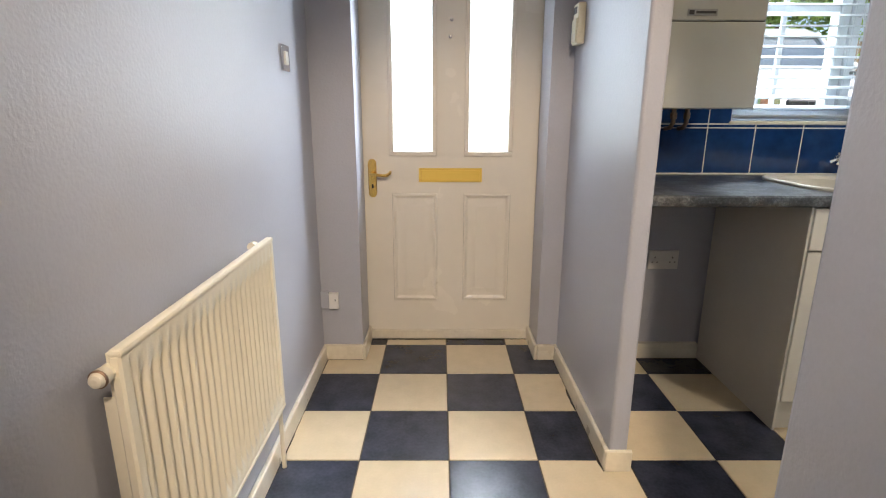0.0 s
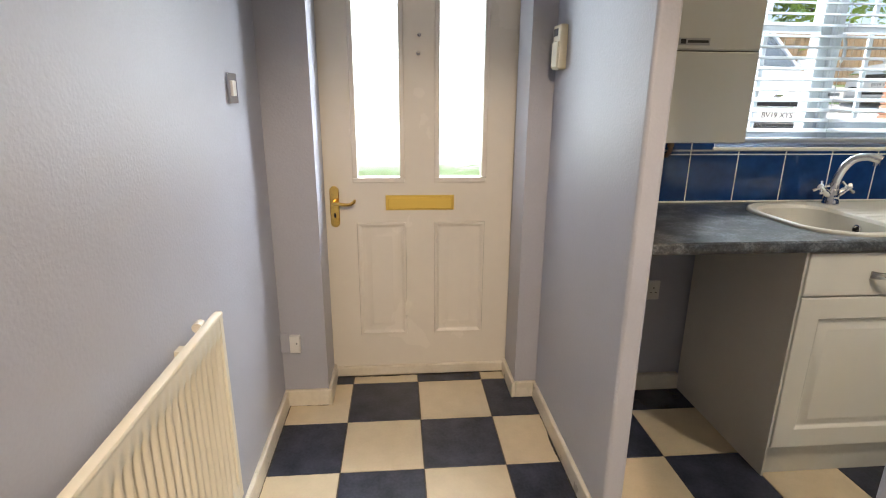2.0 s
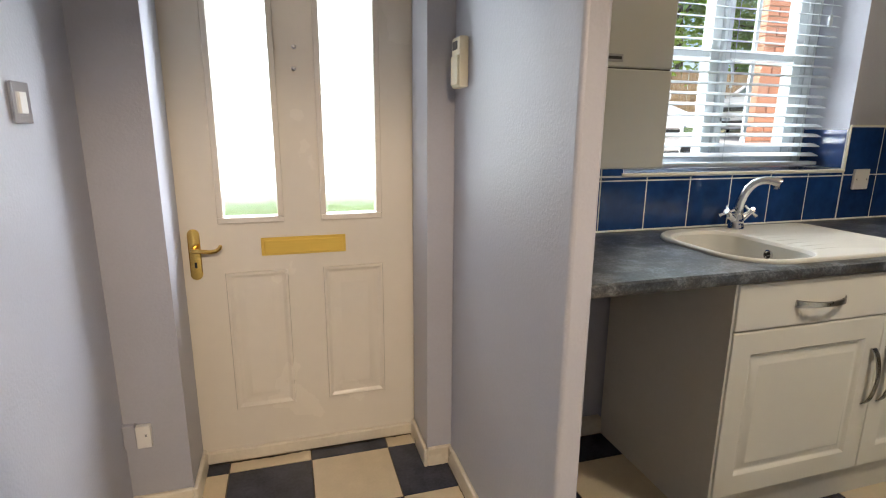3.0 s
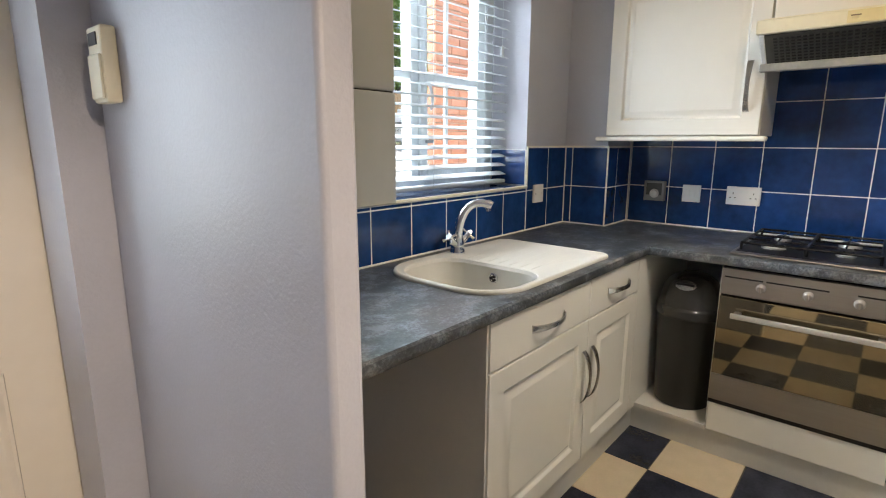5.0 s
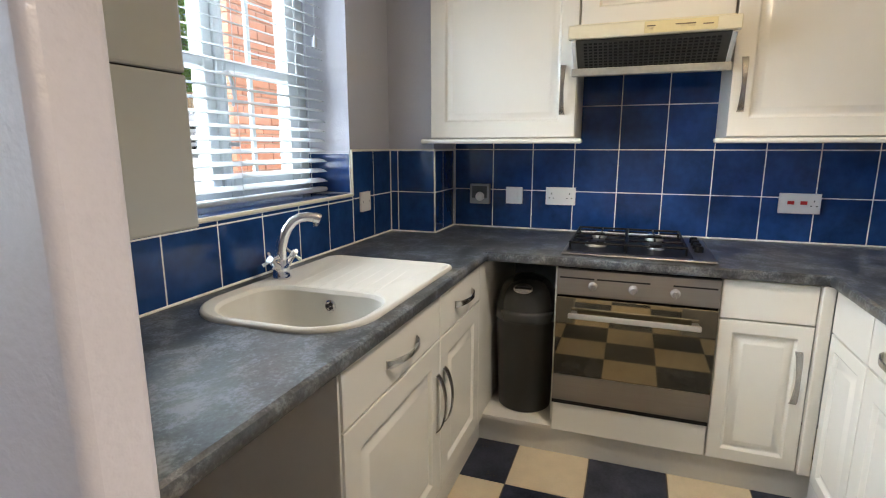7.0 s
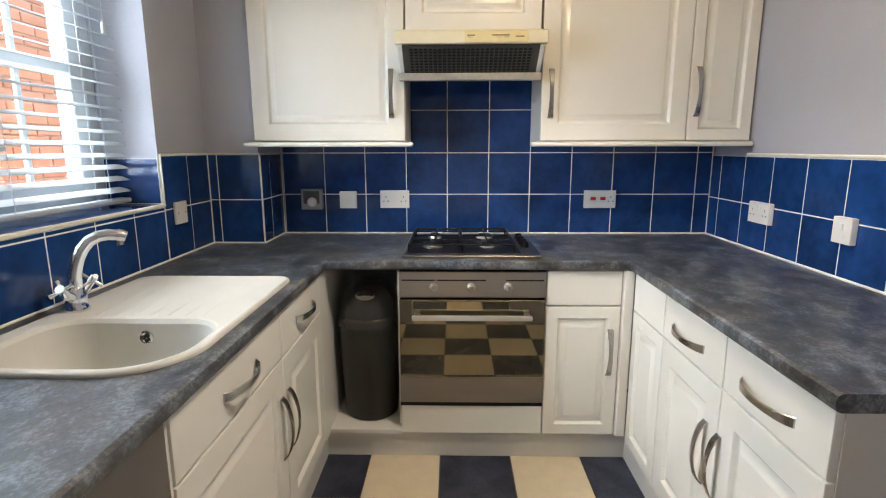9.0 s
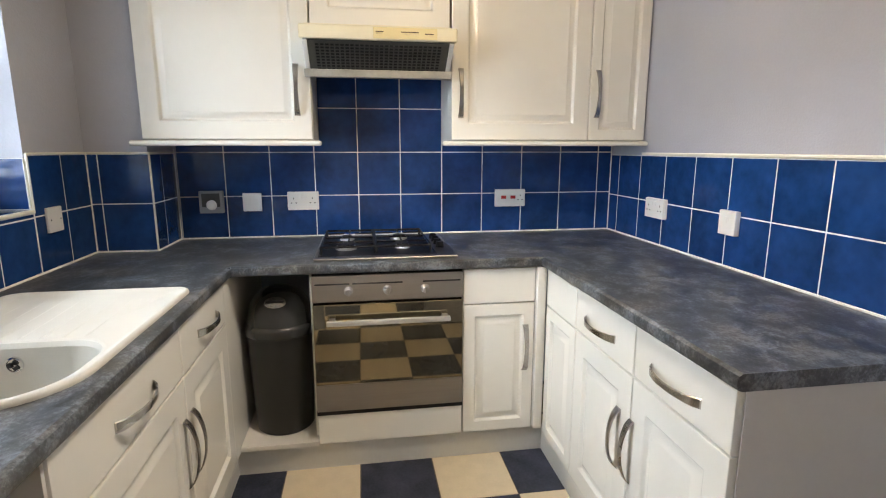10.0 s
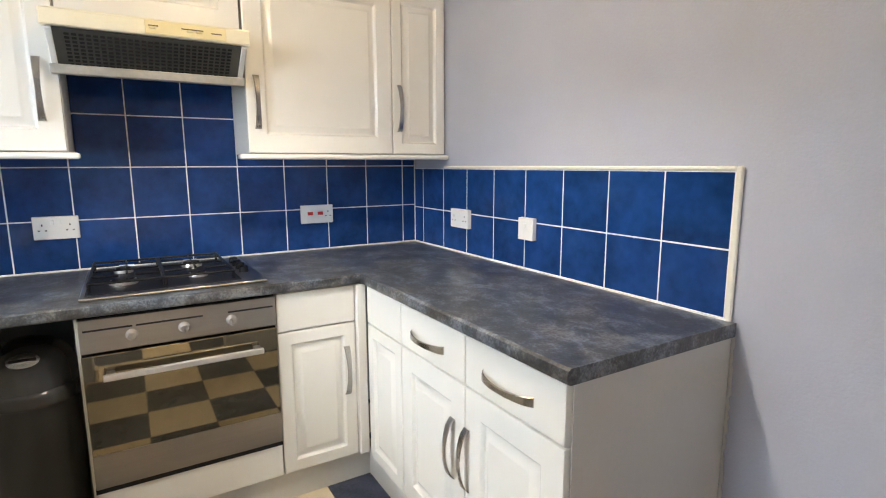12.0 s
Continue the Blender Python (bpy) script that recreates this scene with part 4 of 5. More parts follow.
part("back_panel", box(RX - 0.022, RY0 + 0.004, RZ0 + 0.004, RX - 0.011, RY1 - 0.004, RZ1 - 0.006), radiator_mat, radiator)
part("convector_fins", box(RX - 0.04, RY0 + 0.05, RZ0 + 0.06, RX - 0.022, RY1 - 0.05, RZ1 - 0.06), radiator_mat, radiator)
for y in (RY0 + 0.12, RY1 - 0.12):
    part("bracket", box(HALL_W, y - 0.015, RZ0 + 0.05, RX - 0.02, y + 0.015, RZ1 - 0.04), radiator_mat, radiator)
for y, s in ((RY0, -1), (RY1, 1)):
    part("end_plug", tube([(RX - 0.02, y - s * 0.01, RZ1 - 0.035), (RX - 0.02, y + s * 0.022, RZ1 - 0.035)], 0.013, 8), radiator_mat, radiator)
valve = part("valve_head", lathe([(0.011, 0), (0.0135, 0.003), (0.0145, 0.016), (0.013, 0.02), (0.01, 0.027), (0.005, 0.029)], None, 18, Matrix.Translation((RX - 0.02, RY0 - 0.004, RZ1 - 0.035)) @ Matrix.Rotation(radians(90), 4, "X")), trim_paint, radiator, "stained cream valve cap")
part("stain_ring", lathe([(0.0138, 0), (0.0147, 0.001), (0.0147, 0.004), (0.0135, 0.005)], None, 18, Matrix.Translation((RX - 0.02, RY0 - 0.02, RZ1 - 0.035)) @ Matrix.Rotation(radians(90), 4, "X")), copper, valve, "brown corroded ring")
part("air_vent", tube([(RX - 0.034, RY1 - 0.075, RZ1 - 0.012), (RX - 0.034, RY1 - 0.05, RZ1 - 0.012)], 0.012, 14), trim_paint, radiator, "stained cream vent plug")
part("side_pipe", tube([(RX - 0.03, RY1 + 0.02, RZ0 + 0.03), (RX - 0.03, RY1 + 0.03, RZ0), (RX - 0.03, RY1 + 0.03, 0.0)], 0.0075, 10), radiator_mat, radiator)


# switches and sockets
def fitting(name, m, w, h, mat, label, category, marks=(), deep=0.012):
    """A wall plate in the local xz plane facing -y, centred; marks are (name, x, z, w, h, material, proud)."""
    root = thing(name, m @ Vector((0, 0, 0)), label, category)
    part("plate", box(-w / 2, -deep, -h / 2, w / 2, 0, h / 2, 0.0025, m, 2), mat, root)
    for nm, x, z, a, b, mt, proud in marks:
        part(nm, box(x - a / 2, -deep - proud, z - b / 2, x + a / 2, -deep + 0.0015, z + b / 2, 0.0008 if proud > 0.001 else 0, m), mt, root)
    return root


def socket_holes(x, z=0.0):
    return [("pin_hole", x, z + 0.012, 0.004, 0.008, black_gap, 0.0004), ("pin_hole", x - 0.011, z - 0.010, 0.007, 0.004, black_gap, 0.0004), ("pin_hole", x + 0.011, z - 0.010, 0.007, 0.004, black_gap, 0.0004)]


TILE_E = EAST - 0.008
E_AT = lambda y, z: Matrix.Translation((TILE_E - 0.001, y, z)) @ FACE_WEST
heating = fitting("heating_dial", E_AT(-0.226, 1.05), 0.108, 0.105, grey_plastic, "grey heating control with a round dial", "thermostat", [("display", 0.0, 0.01, 0.082, 0.064, dial_face, 0.0006)], 0.03)
part("dial", lathe([(0.024, 0), (0.024, 0.006), (0.02, 0.008), (0.019, 0.016), (0.015, 0.018)], None, 24, E_AT(-0.229, 1.037) @ Matrix.Translation((0, -0.029, 0)) @ Matrix.Rotation(radians(90), 4, "X")), white_plastic, heating, "round pale dial")
fitting("switch_plate", E_AT(-0.411, 1.046), 0.088, 0.088, white_plastic, "white two-rocker switch on blue tiles", "switch", [("rocker", -0.012, 0, 0.014, 0.03, white_plastic, 0.003), ("rocker", 0.012, 0, 0.014, 0.03, white_plastic, 0.003)])
fitting("double_socket", E_AT(-0.652, 1.049), 0.15, 0.09, white_plastic, "white double socket on blue tiles", "socket", [*socket_holes(-0.045), *socket_holes(0.045), ("rocker", -0.012, 0.022, 0.01, 0.018, white_plastic, 0.003), ("rocker", 0.012, 0.022, 0.01, 0.018, white_plastic, 0.003)])
fitting("cooker_switch", E_AT(-1.704, 1.049), 0.162, 0.09, white_plastic, "white cooker switch with two red rockers", "switch", [("red_rocker", -0.035, 0.004, 0.026, 0.016, red_plastic, 0.004), ("red_rocker", 0.015, 0.004, 0.026, 0.016, red_plastic, 0.004), *socket_holes(0.055)])
S_AT = lambda x, z: Matrix.Translation((x, SOUTH_K + 0.009, z)) @ FACE_NORTH
fitting("double_socket", S_AT(2.552, 1.037), 0.15, 0.088, white_plastic, "white double socket on blue tiles", "socket", [*socket_holes(-0.045), *socket_holes(0.045), ("rocker", -0.012, 0.022, 0.01, 0.018, white_plastic, 0.003), ("rocker", 0.012, 0.022, 0.01, 0.018, white_plastic, 0.003)], 0.02)
fitting("fused_switch", S_AT(2.068, 1.037), 0.086, 0.088, white_plastic, "white fused switch box on blue tiles", "switch", [("rocker", 0.0, 0.012, 0.014, 0.022, white_plastic, 0.004), ("fuse_cover", 0, -0.018, 0.03, 0.012, white_plastic, 0.001)], 0.022)
fitting("blank_plate", Matrix.Translation((2.445, 0.171, 1.05)), 0.088, 0.09, white_plastic, "white blank plate beside the window", "switch", [("screw", -0.03, 0, 0.005, 0.005, nickel, 0.0005), ("screw", 0.03, 0, 0.005, 0.005, nickel, 0.0005)])
W_AT = lambda y, z: Matrix.Translation((HALL_W + 0.0005, y, z)) @ Matrix.Rotation(radians(90), 4, "Z")
fitting("light_switch", W_AT(-0.192, 1.308), 0.085, 0.088, chrome, "chrome hall light switch with a white rocker", "switch", [("rocker", 0.0, 0, 0.032, 0.045, white_plastic, 0.004)], 0.008)
fitting("wall_socket", Matrix.Translation((-0.516, NORTH_H - 0.0005, 0.293)), 0.042, 0.076, white_plastic, "small white telephone socket, slightly yellowed", "socket", [("port", 0.008, 0.006, 0.006, 0.008, grey_plastic, 0.0005)], 0.022)
fitting("pattress", Matrix.Translation((-0.556, NORTH_H - 0.0005, 0.297)), 0.036, 0.082, wall_paint, "painted-over cable box in the hall corner", "cable box", (), 0.02)
fitting("double_socket", Matrix.Translation((0.987, NORTH_K - 0.0005, 0.481)), 0.135, 0.086, white_plastic, "white double socket in the empty appliance space", "socket", [*socket_holes(-0.04), *socket_holes(0.04)], 0.012)
alarm = thing("door_entry_unit", (0.50, 0.048, 1.383), "cream wall-mounted alarm keypad by the front door", "keypad")
part("housing", box(0.488, 0.008, 1.383, HALL_E, 0.088, 1.532, 0.006, seg=2), aged_plastic, alarm)
part("cover", box(0.483, 0.014, 1.39, 0.489, 0.082, 1.478, 0.003), aged_plastic, alarm)
part("display", box(0.486, 0.03, 1.495, 0.4885, 0.074, 1.519), car_black, alarm)

# ceiling lamps, both out of view; the hall fitting is added to carry its fill
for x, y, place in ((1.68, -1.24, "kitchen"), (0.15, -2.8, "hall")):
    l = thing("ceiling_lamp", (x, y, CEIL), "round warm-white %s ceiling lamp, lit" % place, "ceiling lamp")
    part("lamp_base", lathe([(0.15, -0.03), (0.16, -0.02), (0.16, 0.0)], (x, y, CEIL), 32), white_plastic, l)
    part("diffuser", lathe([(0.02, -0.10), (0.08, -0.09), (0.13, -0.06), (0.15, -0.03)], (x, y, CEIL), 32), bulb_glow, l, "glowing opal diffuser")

# outside
def slope_z(y):
    return -0.15 if y < 2.2 else (-0.15 + 0.7 * (y - 2.2) / 2.2 if y < 4.4 else 0.55 + 0.13 * (min(y, 14) - 4.4))


bm = bmesh.new()
ys = [-400, -60, -8, -2, 0.45, 1.2, 2.2, 2.8, 3.6, 4.4, 6, 9, 14, 60, 400]
xs = [-400, -60, -12, -4, 0, 1.2, 4, 8, 14, 60, 400]
grid = [[bm.verts.new((x, y, slope_z(y))) for x in xs] for y in ys]
for a, b in zip(grid, grid[1:]):
    for i in range(len(xs) - 1):
        bm.faces.new((a[i], a[i + 1], b[i + 1], b[i]))
setting("ground", bm, grass_mat, "green lawn rising away from the house", "ground")
bm = bmesh.new()
ys = [0.46, 1.2, 2.2, 2.8, 3.6, 4.4, 6, 9, 12.5]
grid = [[bm.verts.new((x, y, slope_z(y) + 0.012)) for x in (1.3, 4.0, 15.0)] for y in ys]
for a, b in zip(grid, grid[1:]):
    for i in range(2):
        bm.faces.new((a[i], a[i + 1], b[i + 1], b[i]))
setting("drive", bm, concrete, "pale sunlit concrete drive sloping up", "drive")


def loft(sections):
    """Skin through closed sections of equal length."""
    bm = bmesh.new()
    rings = [[bm.verts.new(p) for p in s] for s in sections]
    n = len(rings[0])
    for a, b in zip(rings, rings[1:]):
        for k in range(n):
            bm.faces.new((a[k], a[(k + 1) % n], b[(k + 1) % n], b[k]))
    bm.faces.new(rings[0][::-1])
    bm.faces.new(rings[-1])
    return bm


def build_car(m, label):
    car = thing("parked_car", m @ Vector((0, 2, 0)), label, "car")

    def section(y, w, z0, z1, crown):
        pts = [(-w, y, z0), (w, y, z0), (w * 1.02, y, (z0 + z1) / 2), (w * 0.97, y, z1 - 0.05), (w * 0.85, y, z1), (0, y, z1 + crown), (-w * 0.85, y, z1), (-w * 0.97, y, z1 - 0.05), (-w * 1.02, y, (z0 + z1) / 2)]
        return [m @ Vector(p) for p in pts]
    part("body", loft([section(0.0, 0.72, 0.28, 0.62, 0.02), section(0.06, 0.82, 0.22, 0.74, 0.03), section(0.3, 0.88, 0.2, 0.88, 0.04), section(1.15, 0.9, 0.2, 1.0, 0.05), section(3.6, 0.9, 0.2, 1.03, 0.03), section(4.25, 0.86, 0.24, 0.98, 0.02), section(4.35, 0.75, 0.32, 0.8, 0.0)]), car_white, car)

    def cab(y, w0, w1, z0, z1):
        return [m @ Vector(p) for p in ((-w0, y, z0), (w0, y, z0), (w1, y, z1 - 0.03), (w1 * 0.85, y, z1), (-w1 * 0.85, y, z1), (-w1, y, z1 - 0.03))]
    part("cabin_glass", loft([cab(1.1, 0.8, 0.79, 0.98, 1.02), cab(1.85, 0.82, 0.66, 0.98, 1.5), cab(3.4, 0.82, 0.66, 0.98, 1.52), cab(4.15, 0.8, 0.7, 0.98, 1.15)]), car_glass, car, "dark tinted glass")
    part("roof", loft([cab(1.75, 0.68, 0.68, 1.45, 1.5), cab(2.0, 0.69, 0.68, 1.48, 1.56), cab(3.3, 0.69, 0.68, 1.48, 1.57), cab(3.75, 0.68, 0.62, 1.42, 1.5)]), car_white, car)
    for s in (-1, 1):
        part("pillar", tube([m @ Vector((s * 0.8, 1.12, 1.0)), m @ Vector((s * 0.69, 1.85, 1.49))], 0.035, 8), car_white, car)
        part("headlight", box(s * 0.5 if s > 0 else -0.78, -0.005, 0.62, 0.78 if s > 0 else -0.5, 0.16, 0.73, 0.02, m), chrome, car, "clear headlight")
        part("door_mirror", box(min(s * 0.9, s * 1.05), 1.25, 0.98, max(s * 0.9, s * 1.05), 1.37, 1.11, 0.03, m), car_white, car)
        part("fog_lamp", box(min(s * 0.5, s * 0.7), -0.012, 0.36, max(s * 0.5, s * 0.7), 0.05, 0.46, 0.01, m), car_black, car)
        for y in (0.85, 3.5):
            w = part("wheel", lathe([(0.32, -0.1), (0.33, -0.08), (0.33, 0.08), (0.32, 0.1)], None, 24, m @ Matrix.Translation((s * 0.82, y, 0.33)) @ Matrix.Rotation(radians(90), 4, "Y")), tyre, car)
            part("rim", lathe([(0.21, -0.105), (0.21, 0.105)], None, 18, m @ Matrix.Translation((s * 0.82, y, 0.33)) @ Matrix.Rotation(radians(90), 4, "Y")), chrome, w)
    part("upper_grille", box(-0.44, -0.02, 0.6, 0.44, 0.05, 0.70, 0.02, m), car_black, car, "dark honeycomb grille")
    part("grille_trim", box(-0.47, -0.025, 0.585, 0.47, 0.0, 0.602, 0.004, m), chrome, car)
    part("lower_grille", box(-0.48, -0.02, 0.30, 0.48, 0.05, 0.40, 0.015, m), car_black, car)
    np_ = part("number_plate", box(-0.26, -0.035, 0.44, 0.26, -0.02, 0.55, 0.004, m), white_plastic, car, "white number plate with black letters")
    cu = bpy.data.curves.new("plate_text", "FONT")
    cu.body, cu.size, cu.align_x, cu.extrude = "BV19 XYS", 0.094, "CENTER", 0.001
    tmp = bpy.data.objects.new("plate_text", cu)
    me = bpy.data.meshes.new_from_object(tmp)
    bpy.data.objects.remove(tmp)
    me.transform(m @ Matrix.Translation((0.0, -0.0365, 0.462)) @ Matrix.Rotation(radians(90), 4, "X"))
    bm = bmesh.new()
    bm.from_mesh(me)
    part("plate_letters", bm, car_black, np_)
    part("bonnet_badge", box(-0.05, 0.0, 0.72, 0.05, 0.05, 0.75, 0.01, m), chrome, car)
    return car


build_car(Matrix.Translation((4.75, 4.7, 0.60)) @ Matrix.Rotation(radians(7), 4, "X") @ Matrix.Rotation(radians(-6), 4, "Z"), "white parked estate car on the drive")
build_car(Matrix.Translation((9.8, 8.5, slope_z(8.5))) @ Matrix.Rotation(radians(-80), 4, "Z"), "white car parked beyond the brick porch")


def build_tree(x, y, z, height, spread, seed, label):
    rnd = random.Random(seed)
    root = thing("tree", (x, y, z), label, "tree", "garden trees")
    bm = tube([(x, y, z - 0.2), (x + 0.08, y, z + height * 0.25), (x - 0.05, y + 0.1, z + height * 0.5), (x, y, z + height * 0.8)], [0.2, 0.16, 0.11, 0.04], 9)
    tips = []
    for k in range(11):
        a, h = rnd.uniform(0, 6.28), rnd.uniform(0.2, 0.75)
        b = Vector((x, y, z + height * h))
        t = b + Vector((math.cos(a) * spread * rnd.uniform(0.5, 1), math.sin(a) * spread * rnd.uniform(0.5, 1), height * rnd.uniform(0.0, 0.25)))
        tube_into(bm, [b, (b + t) / 2 + Vector((0, 0, 0.1)), t], [0.06, 0.04, 0.015], 6)
        tips += [b.lerp(t, 0.5), t, t + Vector((rnd.uniform(-1, 1), rnd.uniform(-1, 1), rnd.uniform(-0.5, 0.8))) * spread * 0.3]
    part("trunk", bm, bark, root)
    verts, faces = [], []
    for c in tips:
        for k in range(230):
            p = c + Vector((rnd.gauss(0, 1), rnd.gauss(0, 1), rnd.gauss(0, 0.8))) * spread * 0.26
            u = Vector((rnd.uniform(-1, 1), rnd.uniform(-1, 1), rnd.uniform(-1, 1))).normalized()
            v = u.orthogonal().normalized()
            s = rnd.uniform(0.09, 0.19)
            n = len(verts)
            verts += [p - u * s, p + v * s * 0.5, p + u * s, p - v * s * 0.5]
            faces.append((n, n + 1, n + 2, n + 3))
    me = bpy.data.meshes.new("crown")
    me.from_pydata([tuple(v) for v in verts], [], faces)
    me.materials.append(leaf_mat)
    crown = new("crown", me)
    crown.parent = root
    crown.matrix_parent_inverse = root.matrix_basis.inverted()
    return root


for k, (x, y, h, s) in enumerate(((3.0, 14.5, 7, 2.4), (6.5, 15.5, 8, 2.7), (10, 14.8, 7.5, 2.6), (14, 15.5, 8, 2.8), (18.5, 15, 8, 2.8), (23, 14, 8, 3), (-1, 16, 8, 2.6), (8.5, 19, 10, 3.2), (13, 20, 10, 3.4), (20, 19, 10, 3.4))):
    build_tree(x, y, slope_z(y), h, s, k + 3, "leafy garden tree in fresh green")
fence = thing("fence", (9, 13.2, slope_z(13.2)), "weathered brown timber board fence", "fence")
plank_mesh = mesh_of("board", box(-0.07, -0.01, 0, 0.07, 0.01, 1.5, 0.004), fence_wood)
for k in range(120):
    b = new("board", plank_mesh)
    b.parent = fence
    b.matrix_parent_inverse = fence.matrix_basis.inverted()
    b.matrix_basis = pose(1.0 + k * 0.15, 13.2, slope_z(13.2) - 0.1 + random.uniform(-0.02, 0.02), 0, random.uniform(-0.5, 0.5), 0)
part("fence_rail", box(1.0, 13.21, slope_z(13.2) + 0.3, 19, 13.25, slope_z(13.2) + 0.38), fence_wood, fence)

# neighbouring brick pier with single bricks
PX, PY = 3.7, 1.97
pier = thing("brick_wall", (PX + 1.0, PY + 0.1, -0.15), "red brick corner of the neighbouring porch", "brick wall")
part("mortar_core", box(PX + 0.01, PY + 0.01, -0.3, PX + 1.36, PY + 0.092, 3.0), mortar, pier)
full = mesh_of("brick", box(-0.1075, -0.05, -0.0325, 0.1075, 0.05, 0.0325, 0.004), red_brick)
half = mesh_of("brick", box(-0.051, -0.05, -0.0325, 0.051, 0.05, 0.0325, 0.004), red_brick)


def place_brick(mesh, m):
    b = new("brick", mesh)
    b.parent = pier
    b.matrix_parent_inverse = pier.matrix_basis.inverted()
    b.matrix_basis = m


for c in range(34):
    z = 0.46 + 0.075 * c
    for k in range(6):
        x = PX + 0.1075 + 0.225 * k + (0.1125 if c % 2 else 0)
        place_brick(full, pose(x, PY + 0.05 + random.uniform(-0.002, 0.002), z, 0, 0, random.uniform(-0.25, 0.25)))
    if c % 2:
        place_brick(half, pose(PX + 0.051, PY + 0.05, z))

# wall tiles, each a piece
tile_meshes = {}


def tile_piece(parent, axis, face, a0, a1, z0, z1, out):
    """One glazed tile on a wall: axis is the way along the wall, face the wall's plane, out the side it faces."""
    key = (axis, out, round(a1 - a0, 3), round(z1 - z0, 3))
    if key not in tile_meshes:
        w, h = (a1 - a0) / 2 - 0.0021, (z1 - z0) / 2 - 0.0021
        if axis == "y":
            bm = box(-0.0035, -w, -h, 0.0035, w, h, 0.0009)
        elif axis == "x":
            bm = box(-w, -0.0035, -h, w, 0.0035, h, 0.0009)
        else:
            bm = box(-w, -h, -0.0035, w, h, 0.0035, 0.0009)
        tile_meshes[key] = mesh_of("tile", bm, blue_tile)
    t = new("tile", tile_meshes[key])
    t.parent = parent
    t.matrix_parent_inverse = parent.matrix_basis.inverted()
    c, zc, d = (a0 + a1) / 2, (z0 + z1) / 2, face + out * 0.0042
    tilt = [random.uniform(-0.12, 0.12) for _ in range(3)]
    t.matrix_basis = pose(*((d, c, zc) if axis == "y" else (c, d, zc) if axis == "x" else (c, zc, d)), *tilt)


def splash(name, axis, face, out, cuts, rows, label):
    root = tagged(new(name), label, "wall tiles", kind="structure")
    a0, a1, z0, z1 = cuts[0], cuts[-1], rows[0], rows[-1]
    o0, o1 = sorted((face, face + out * 0.0071))
    part("grout", box(o0, a0, z0, o1, a1, z1) if axis == "y" else box(a0, o0, z0, a1, o1, z1) if axis == "x" else box(a0, z0, o0, a1, z1, o1), wall_grout, root)
    for p, q in zip(cuts, cuts[1:]):
        for r, s in zip(rows, rows[1:]):
            tile_piece(root, axis, face, p, q, r, s, out)
    return root


ROWS = [WT + 0.002, 1.074, 1.284]
hob_cuts = [-2.262] + [-2.186 + 0.2105 * k for k in range(10)] + [-0.078]
splash("wall_tiles_hob", "y", EAST, -1, hob_cuts, ROWS, "glossy cobalt blue splashback tiles behind the hob")
splash("wall_tiles_hood", "y", EAST, -1, [-1.344, -1.134, -0.923, -0.713], [1.284, 1.494, 1.704], "cobalt blue tiles rising up to the hood")
splash("wall_tiles_top_south", "y", EAST, -1, hob_cuts[:6], [1.284, 1.345], "cobalt blue tiles cut in under the cupboards")
splash("wall_tiles_top_north", "y", EAST, -1, hob_cuts[8:], [1.284, 1.345], "cobalt blue tiles cut in under the cupboard")
splash("wall_tiles_right", "x", SOUTH_K, 1, [1.258 + 0.21 * k for k in range(9)] + [3.032], [0.872, 1.062, 1.270], "cobalt blue splashback tiles above the long worktop")
win_cuts = [NIB_E + 0.002] + [0.702 + 0.206 * k for k in range(8)] + [WX1]
splash("wall_tiles_window", "x", NORTH_K, -1, win_cuts, [WT + 0.002, 1.068, WZ0 - 0.012], "cobalt blue tiles below the window")
splash("wall_tiles_side", "x", NORTH_K, -1, [WX1 + 0.004, 2.549, 2.734], [WT + 0.002, 1.07, 1.28], "cobalt blue tiles between window and column")
splash("wall_tiles_boiler", "x", NORTH_K, -1, [NIB_E + 0.002, 0.702, 0.908, 1.114, WX0 - 0.004], [WZ0 - 0.01, 1.28], "cobalt blue tiles behind the boiler")
splash("wall_tiles_column", "y", 2.743, -1, [-0.069, 0.13, 0.171], ROWS[:2] + [1.28], "cobalt blue tiles on the boxed column")
splash("wall_tiles_column_side", "x", -0.062, -1, [2.736, 2.86, 3.031], ROWS[:2] + [1.28], "cobalt blue tiles on the side of the column")
splash("wall_tiles_sill", "z", WZ0 - 0.008, 1, [WX0 + 0.002] + [1.317 + 0.206 * k for k in range(5)] + [WX1 - 0.002], [NORTH_K - 0.004, 0.388], "cobalt blue tiles on the window sill")
splash("wall_tiles_reveal", "y", WX1, -1, [NORTH_K - 0.002, 0.388], [WZ0 + 0.002, 1.27], "cobalt blue tile on the window reveal")
bm = bmesh.new()
box_into(bm, 1.238, SOUTH_K, 0.862, 1.257, SOUTH_K + 0.012, 1.284, 0.004)
box_into(bm, 1.257, SOUTH_K, 1.271, 2.725, SOUTH_K + 0.012, 1.284, 0.004)
setting("trim_right", bm, cream_trim, "cream edging strip around blue tiles", "tile trim")
bm = bmesh.new()
box_into(bm, WX0 - 0.012, NORTH_K - 0.013, WZ0 - 0.012, WX1 + 0.006, NORTH_K - 0.003, WZ0 + 0.002, 0.003)
box_into(bm, WX1 - 0.002, NORTH_K - 0.012, WZ0 + 0.002, WX1 + 0.005, NORTH_K - 0.003, 1.285, 0.002)
box_into(bm, WX1 + 0.005, NORTH_K - 0.011, 1.28, 2.74, NORTH_K, 1.288, 0.002)
box_into(bm, 2.731, -0.073, WT + 0.002, 2.74, -0.066, 1.288, 0.002)
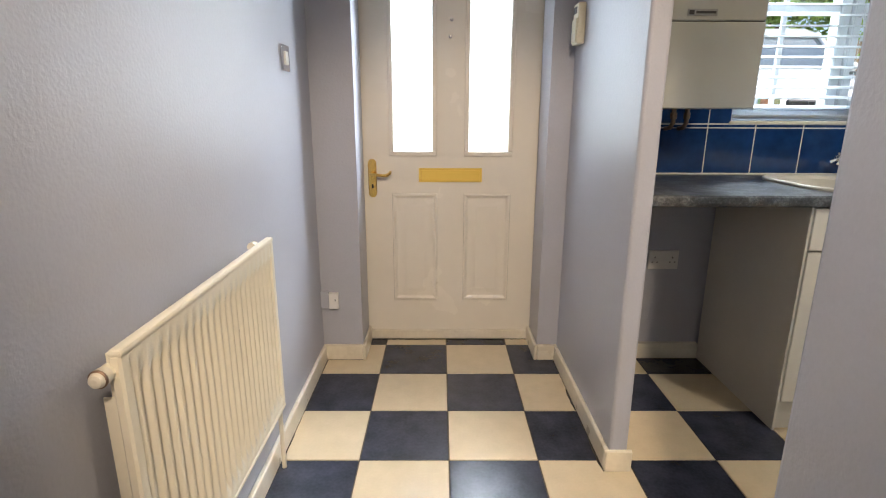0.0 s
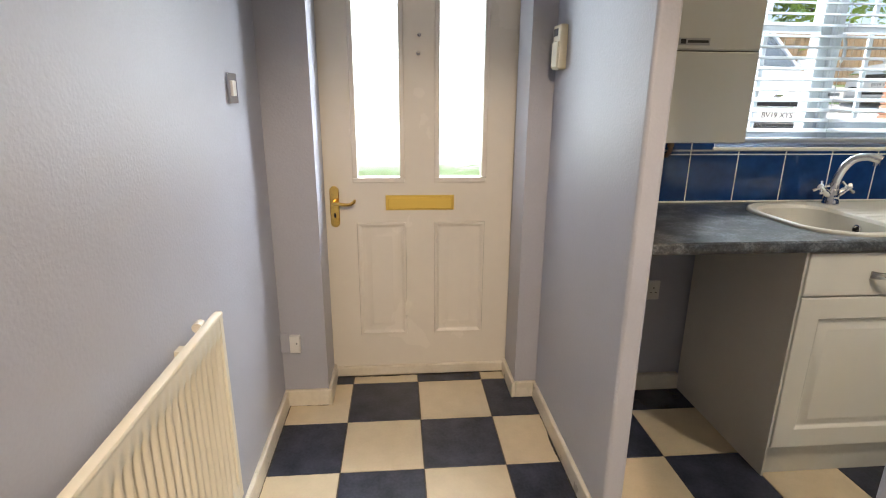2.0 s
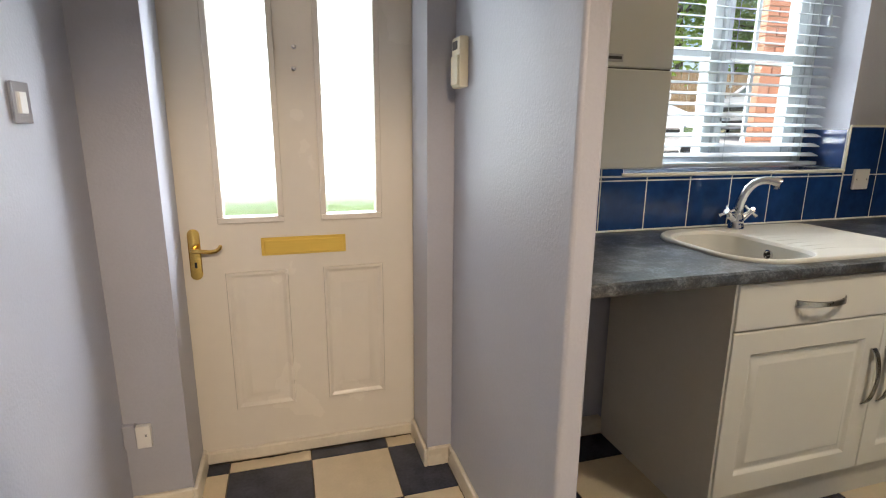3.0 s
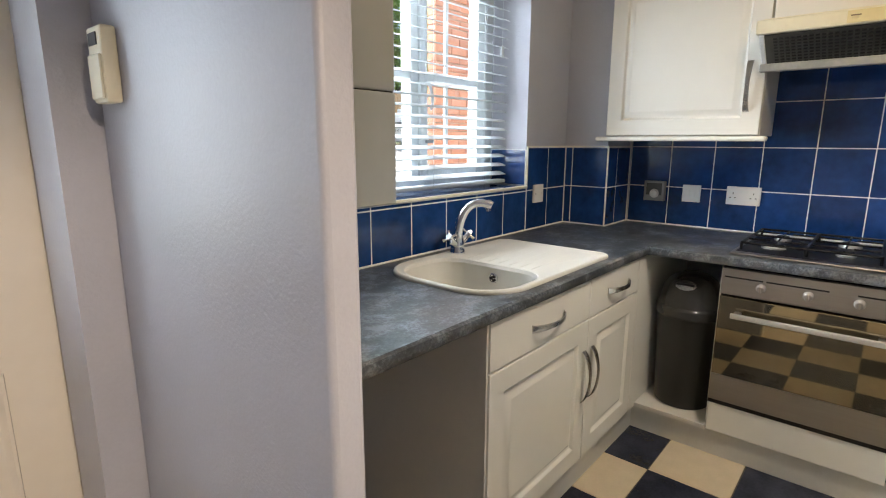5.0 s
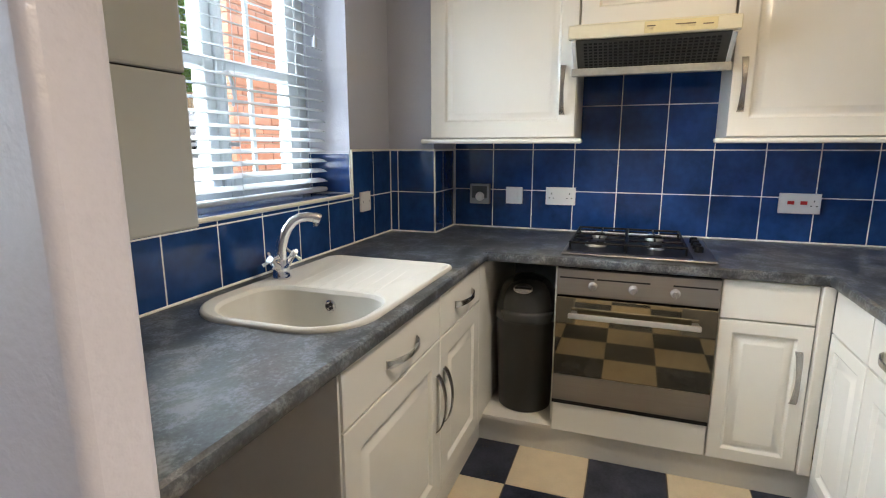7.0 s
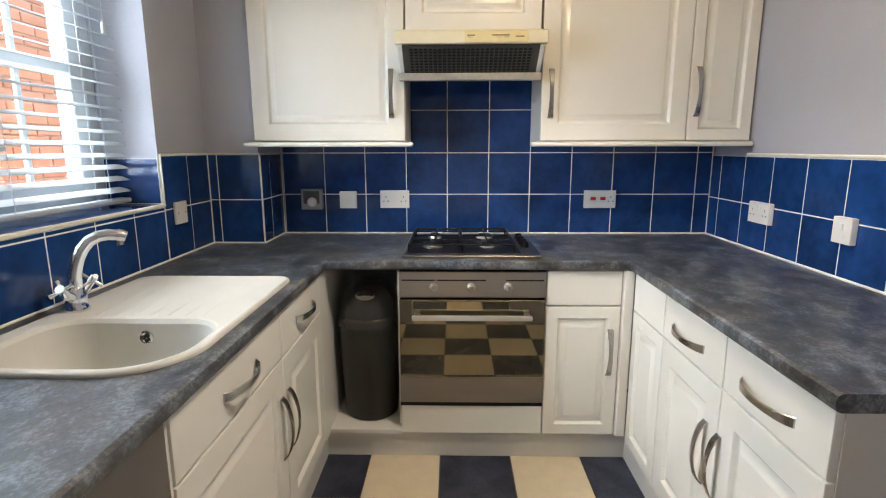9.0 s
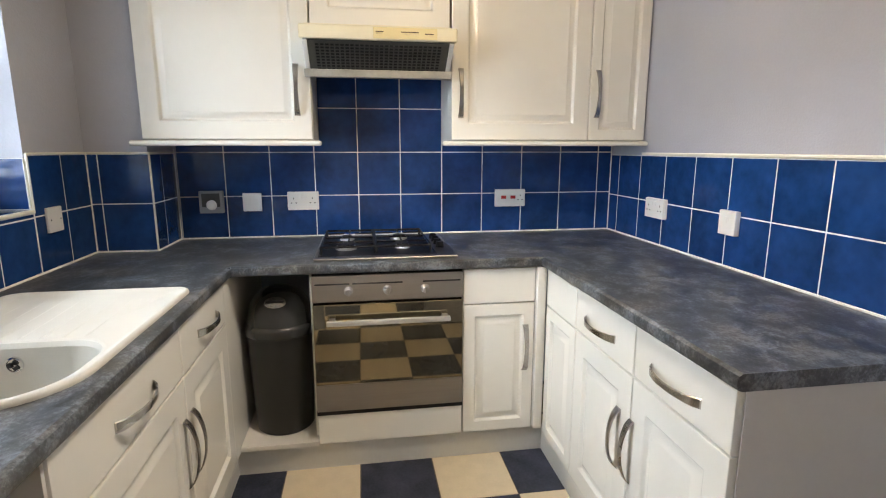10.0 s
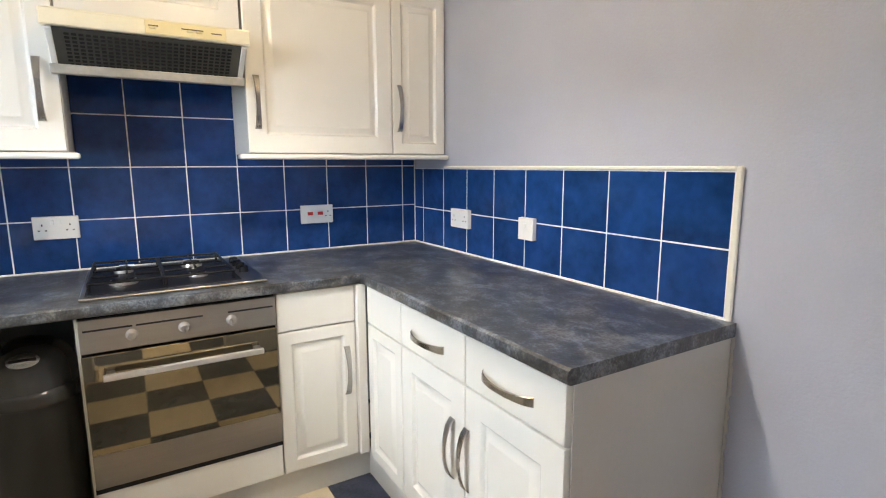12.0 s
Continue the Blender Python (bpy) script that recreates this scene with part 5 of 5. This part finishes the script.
box_into(bm, 2.733, -0.066, 1.28, 2.743, NORTH_K - 0.011, 1.288, 0.002)
box_into(bm, 2.743, -0.073, 1.28, 3.03, -0.062, 1.288, 0.002)
setting("trim_window", bm, cream_trim, "cream edging strip around the window tiles", "tile trim")
bm = bmesh.new()
tube_into(bm, [(NIB_E, 0.170, WT + 0.002), (2.733, 0.170, WT + 0.002), (2.733, -0.072, WT + 0.002), (3.028, -0.072, WT + 0.002)], 0.005, 6)
tube_into(bm, [(3.03, -0.075, WT + 0.002), (3.03, -2.26, WT + 0.002)], 0.005, 6)
tube_into(bm, [(3.03, -2.26, WT + 0.002), (1.25, -2.26, WT + 0.002)], 0.005, 6)
tube_into(bm, [(3.03, -2.26, WT + 0.002), (3.03, -2.26, 1.33)], 0.003, 6)
tube_into(bm, [(2.733, 0.170, WT), (2.733, 0.170, 1.284)], 0.003, 6)
tube_into(bm, [(3.03, -0.072, WT), (3.03, -0.072, 1.3)], 0.003, 6)
setting("trim_sealant", bm, white_rubber, "white sealant bead along the worktop", "sealant")

# floor tiles, each a piece
floor = bpy.data.objects["floor"]
tile_size = 0.3
shared = {}
for i in range(-2, 11):
    for j in range(-16, 2):
        x0, x1 = max(i * tile_size, -0.62), min((i + 1) * tile_size, 3.1)
        y0, y1 = max(j * tile_size, -4.65), min((j + 1) * tile_size, 0.40)
        if (i >= 2 and y1 < -2.3) or x1 - x0 < 0.01 or y1 - y0 < 0.01:
            continue
        dark = (i + j) % 2 != 0
        key = (round(x1 - x0, 3), round(y1 - y0, 3), dark)
        if key not in shared:
            w, h = (x1 - x0) / 2 - 0.002, (y1 - y0) / 2 - 0.002
            shared[key] = mesh_of("tile", box(-w, -h, -0.008, w, h, 0, 0.0012), navy_tile if dark else cream_tile)
        t = new("tile", shared[key])
        t.parent = floor
        t.matrix_basis = pose((x0 + x1) / 2, (y0 + y1) / 2, random.uniform(-0.0004, 0.0004), random.uniform(-0.06, 0.06), random.uniform(-0.06, 0.06), 0)
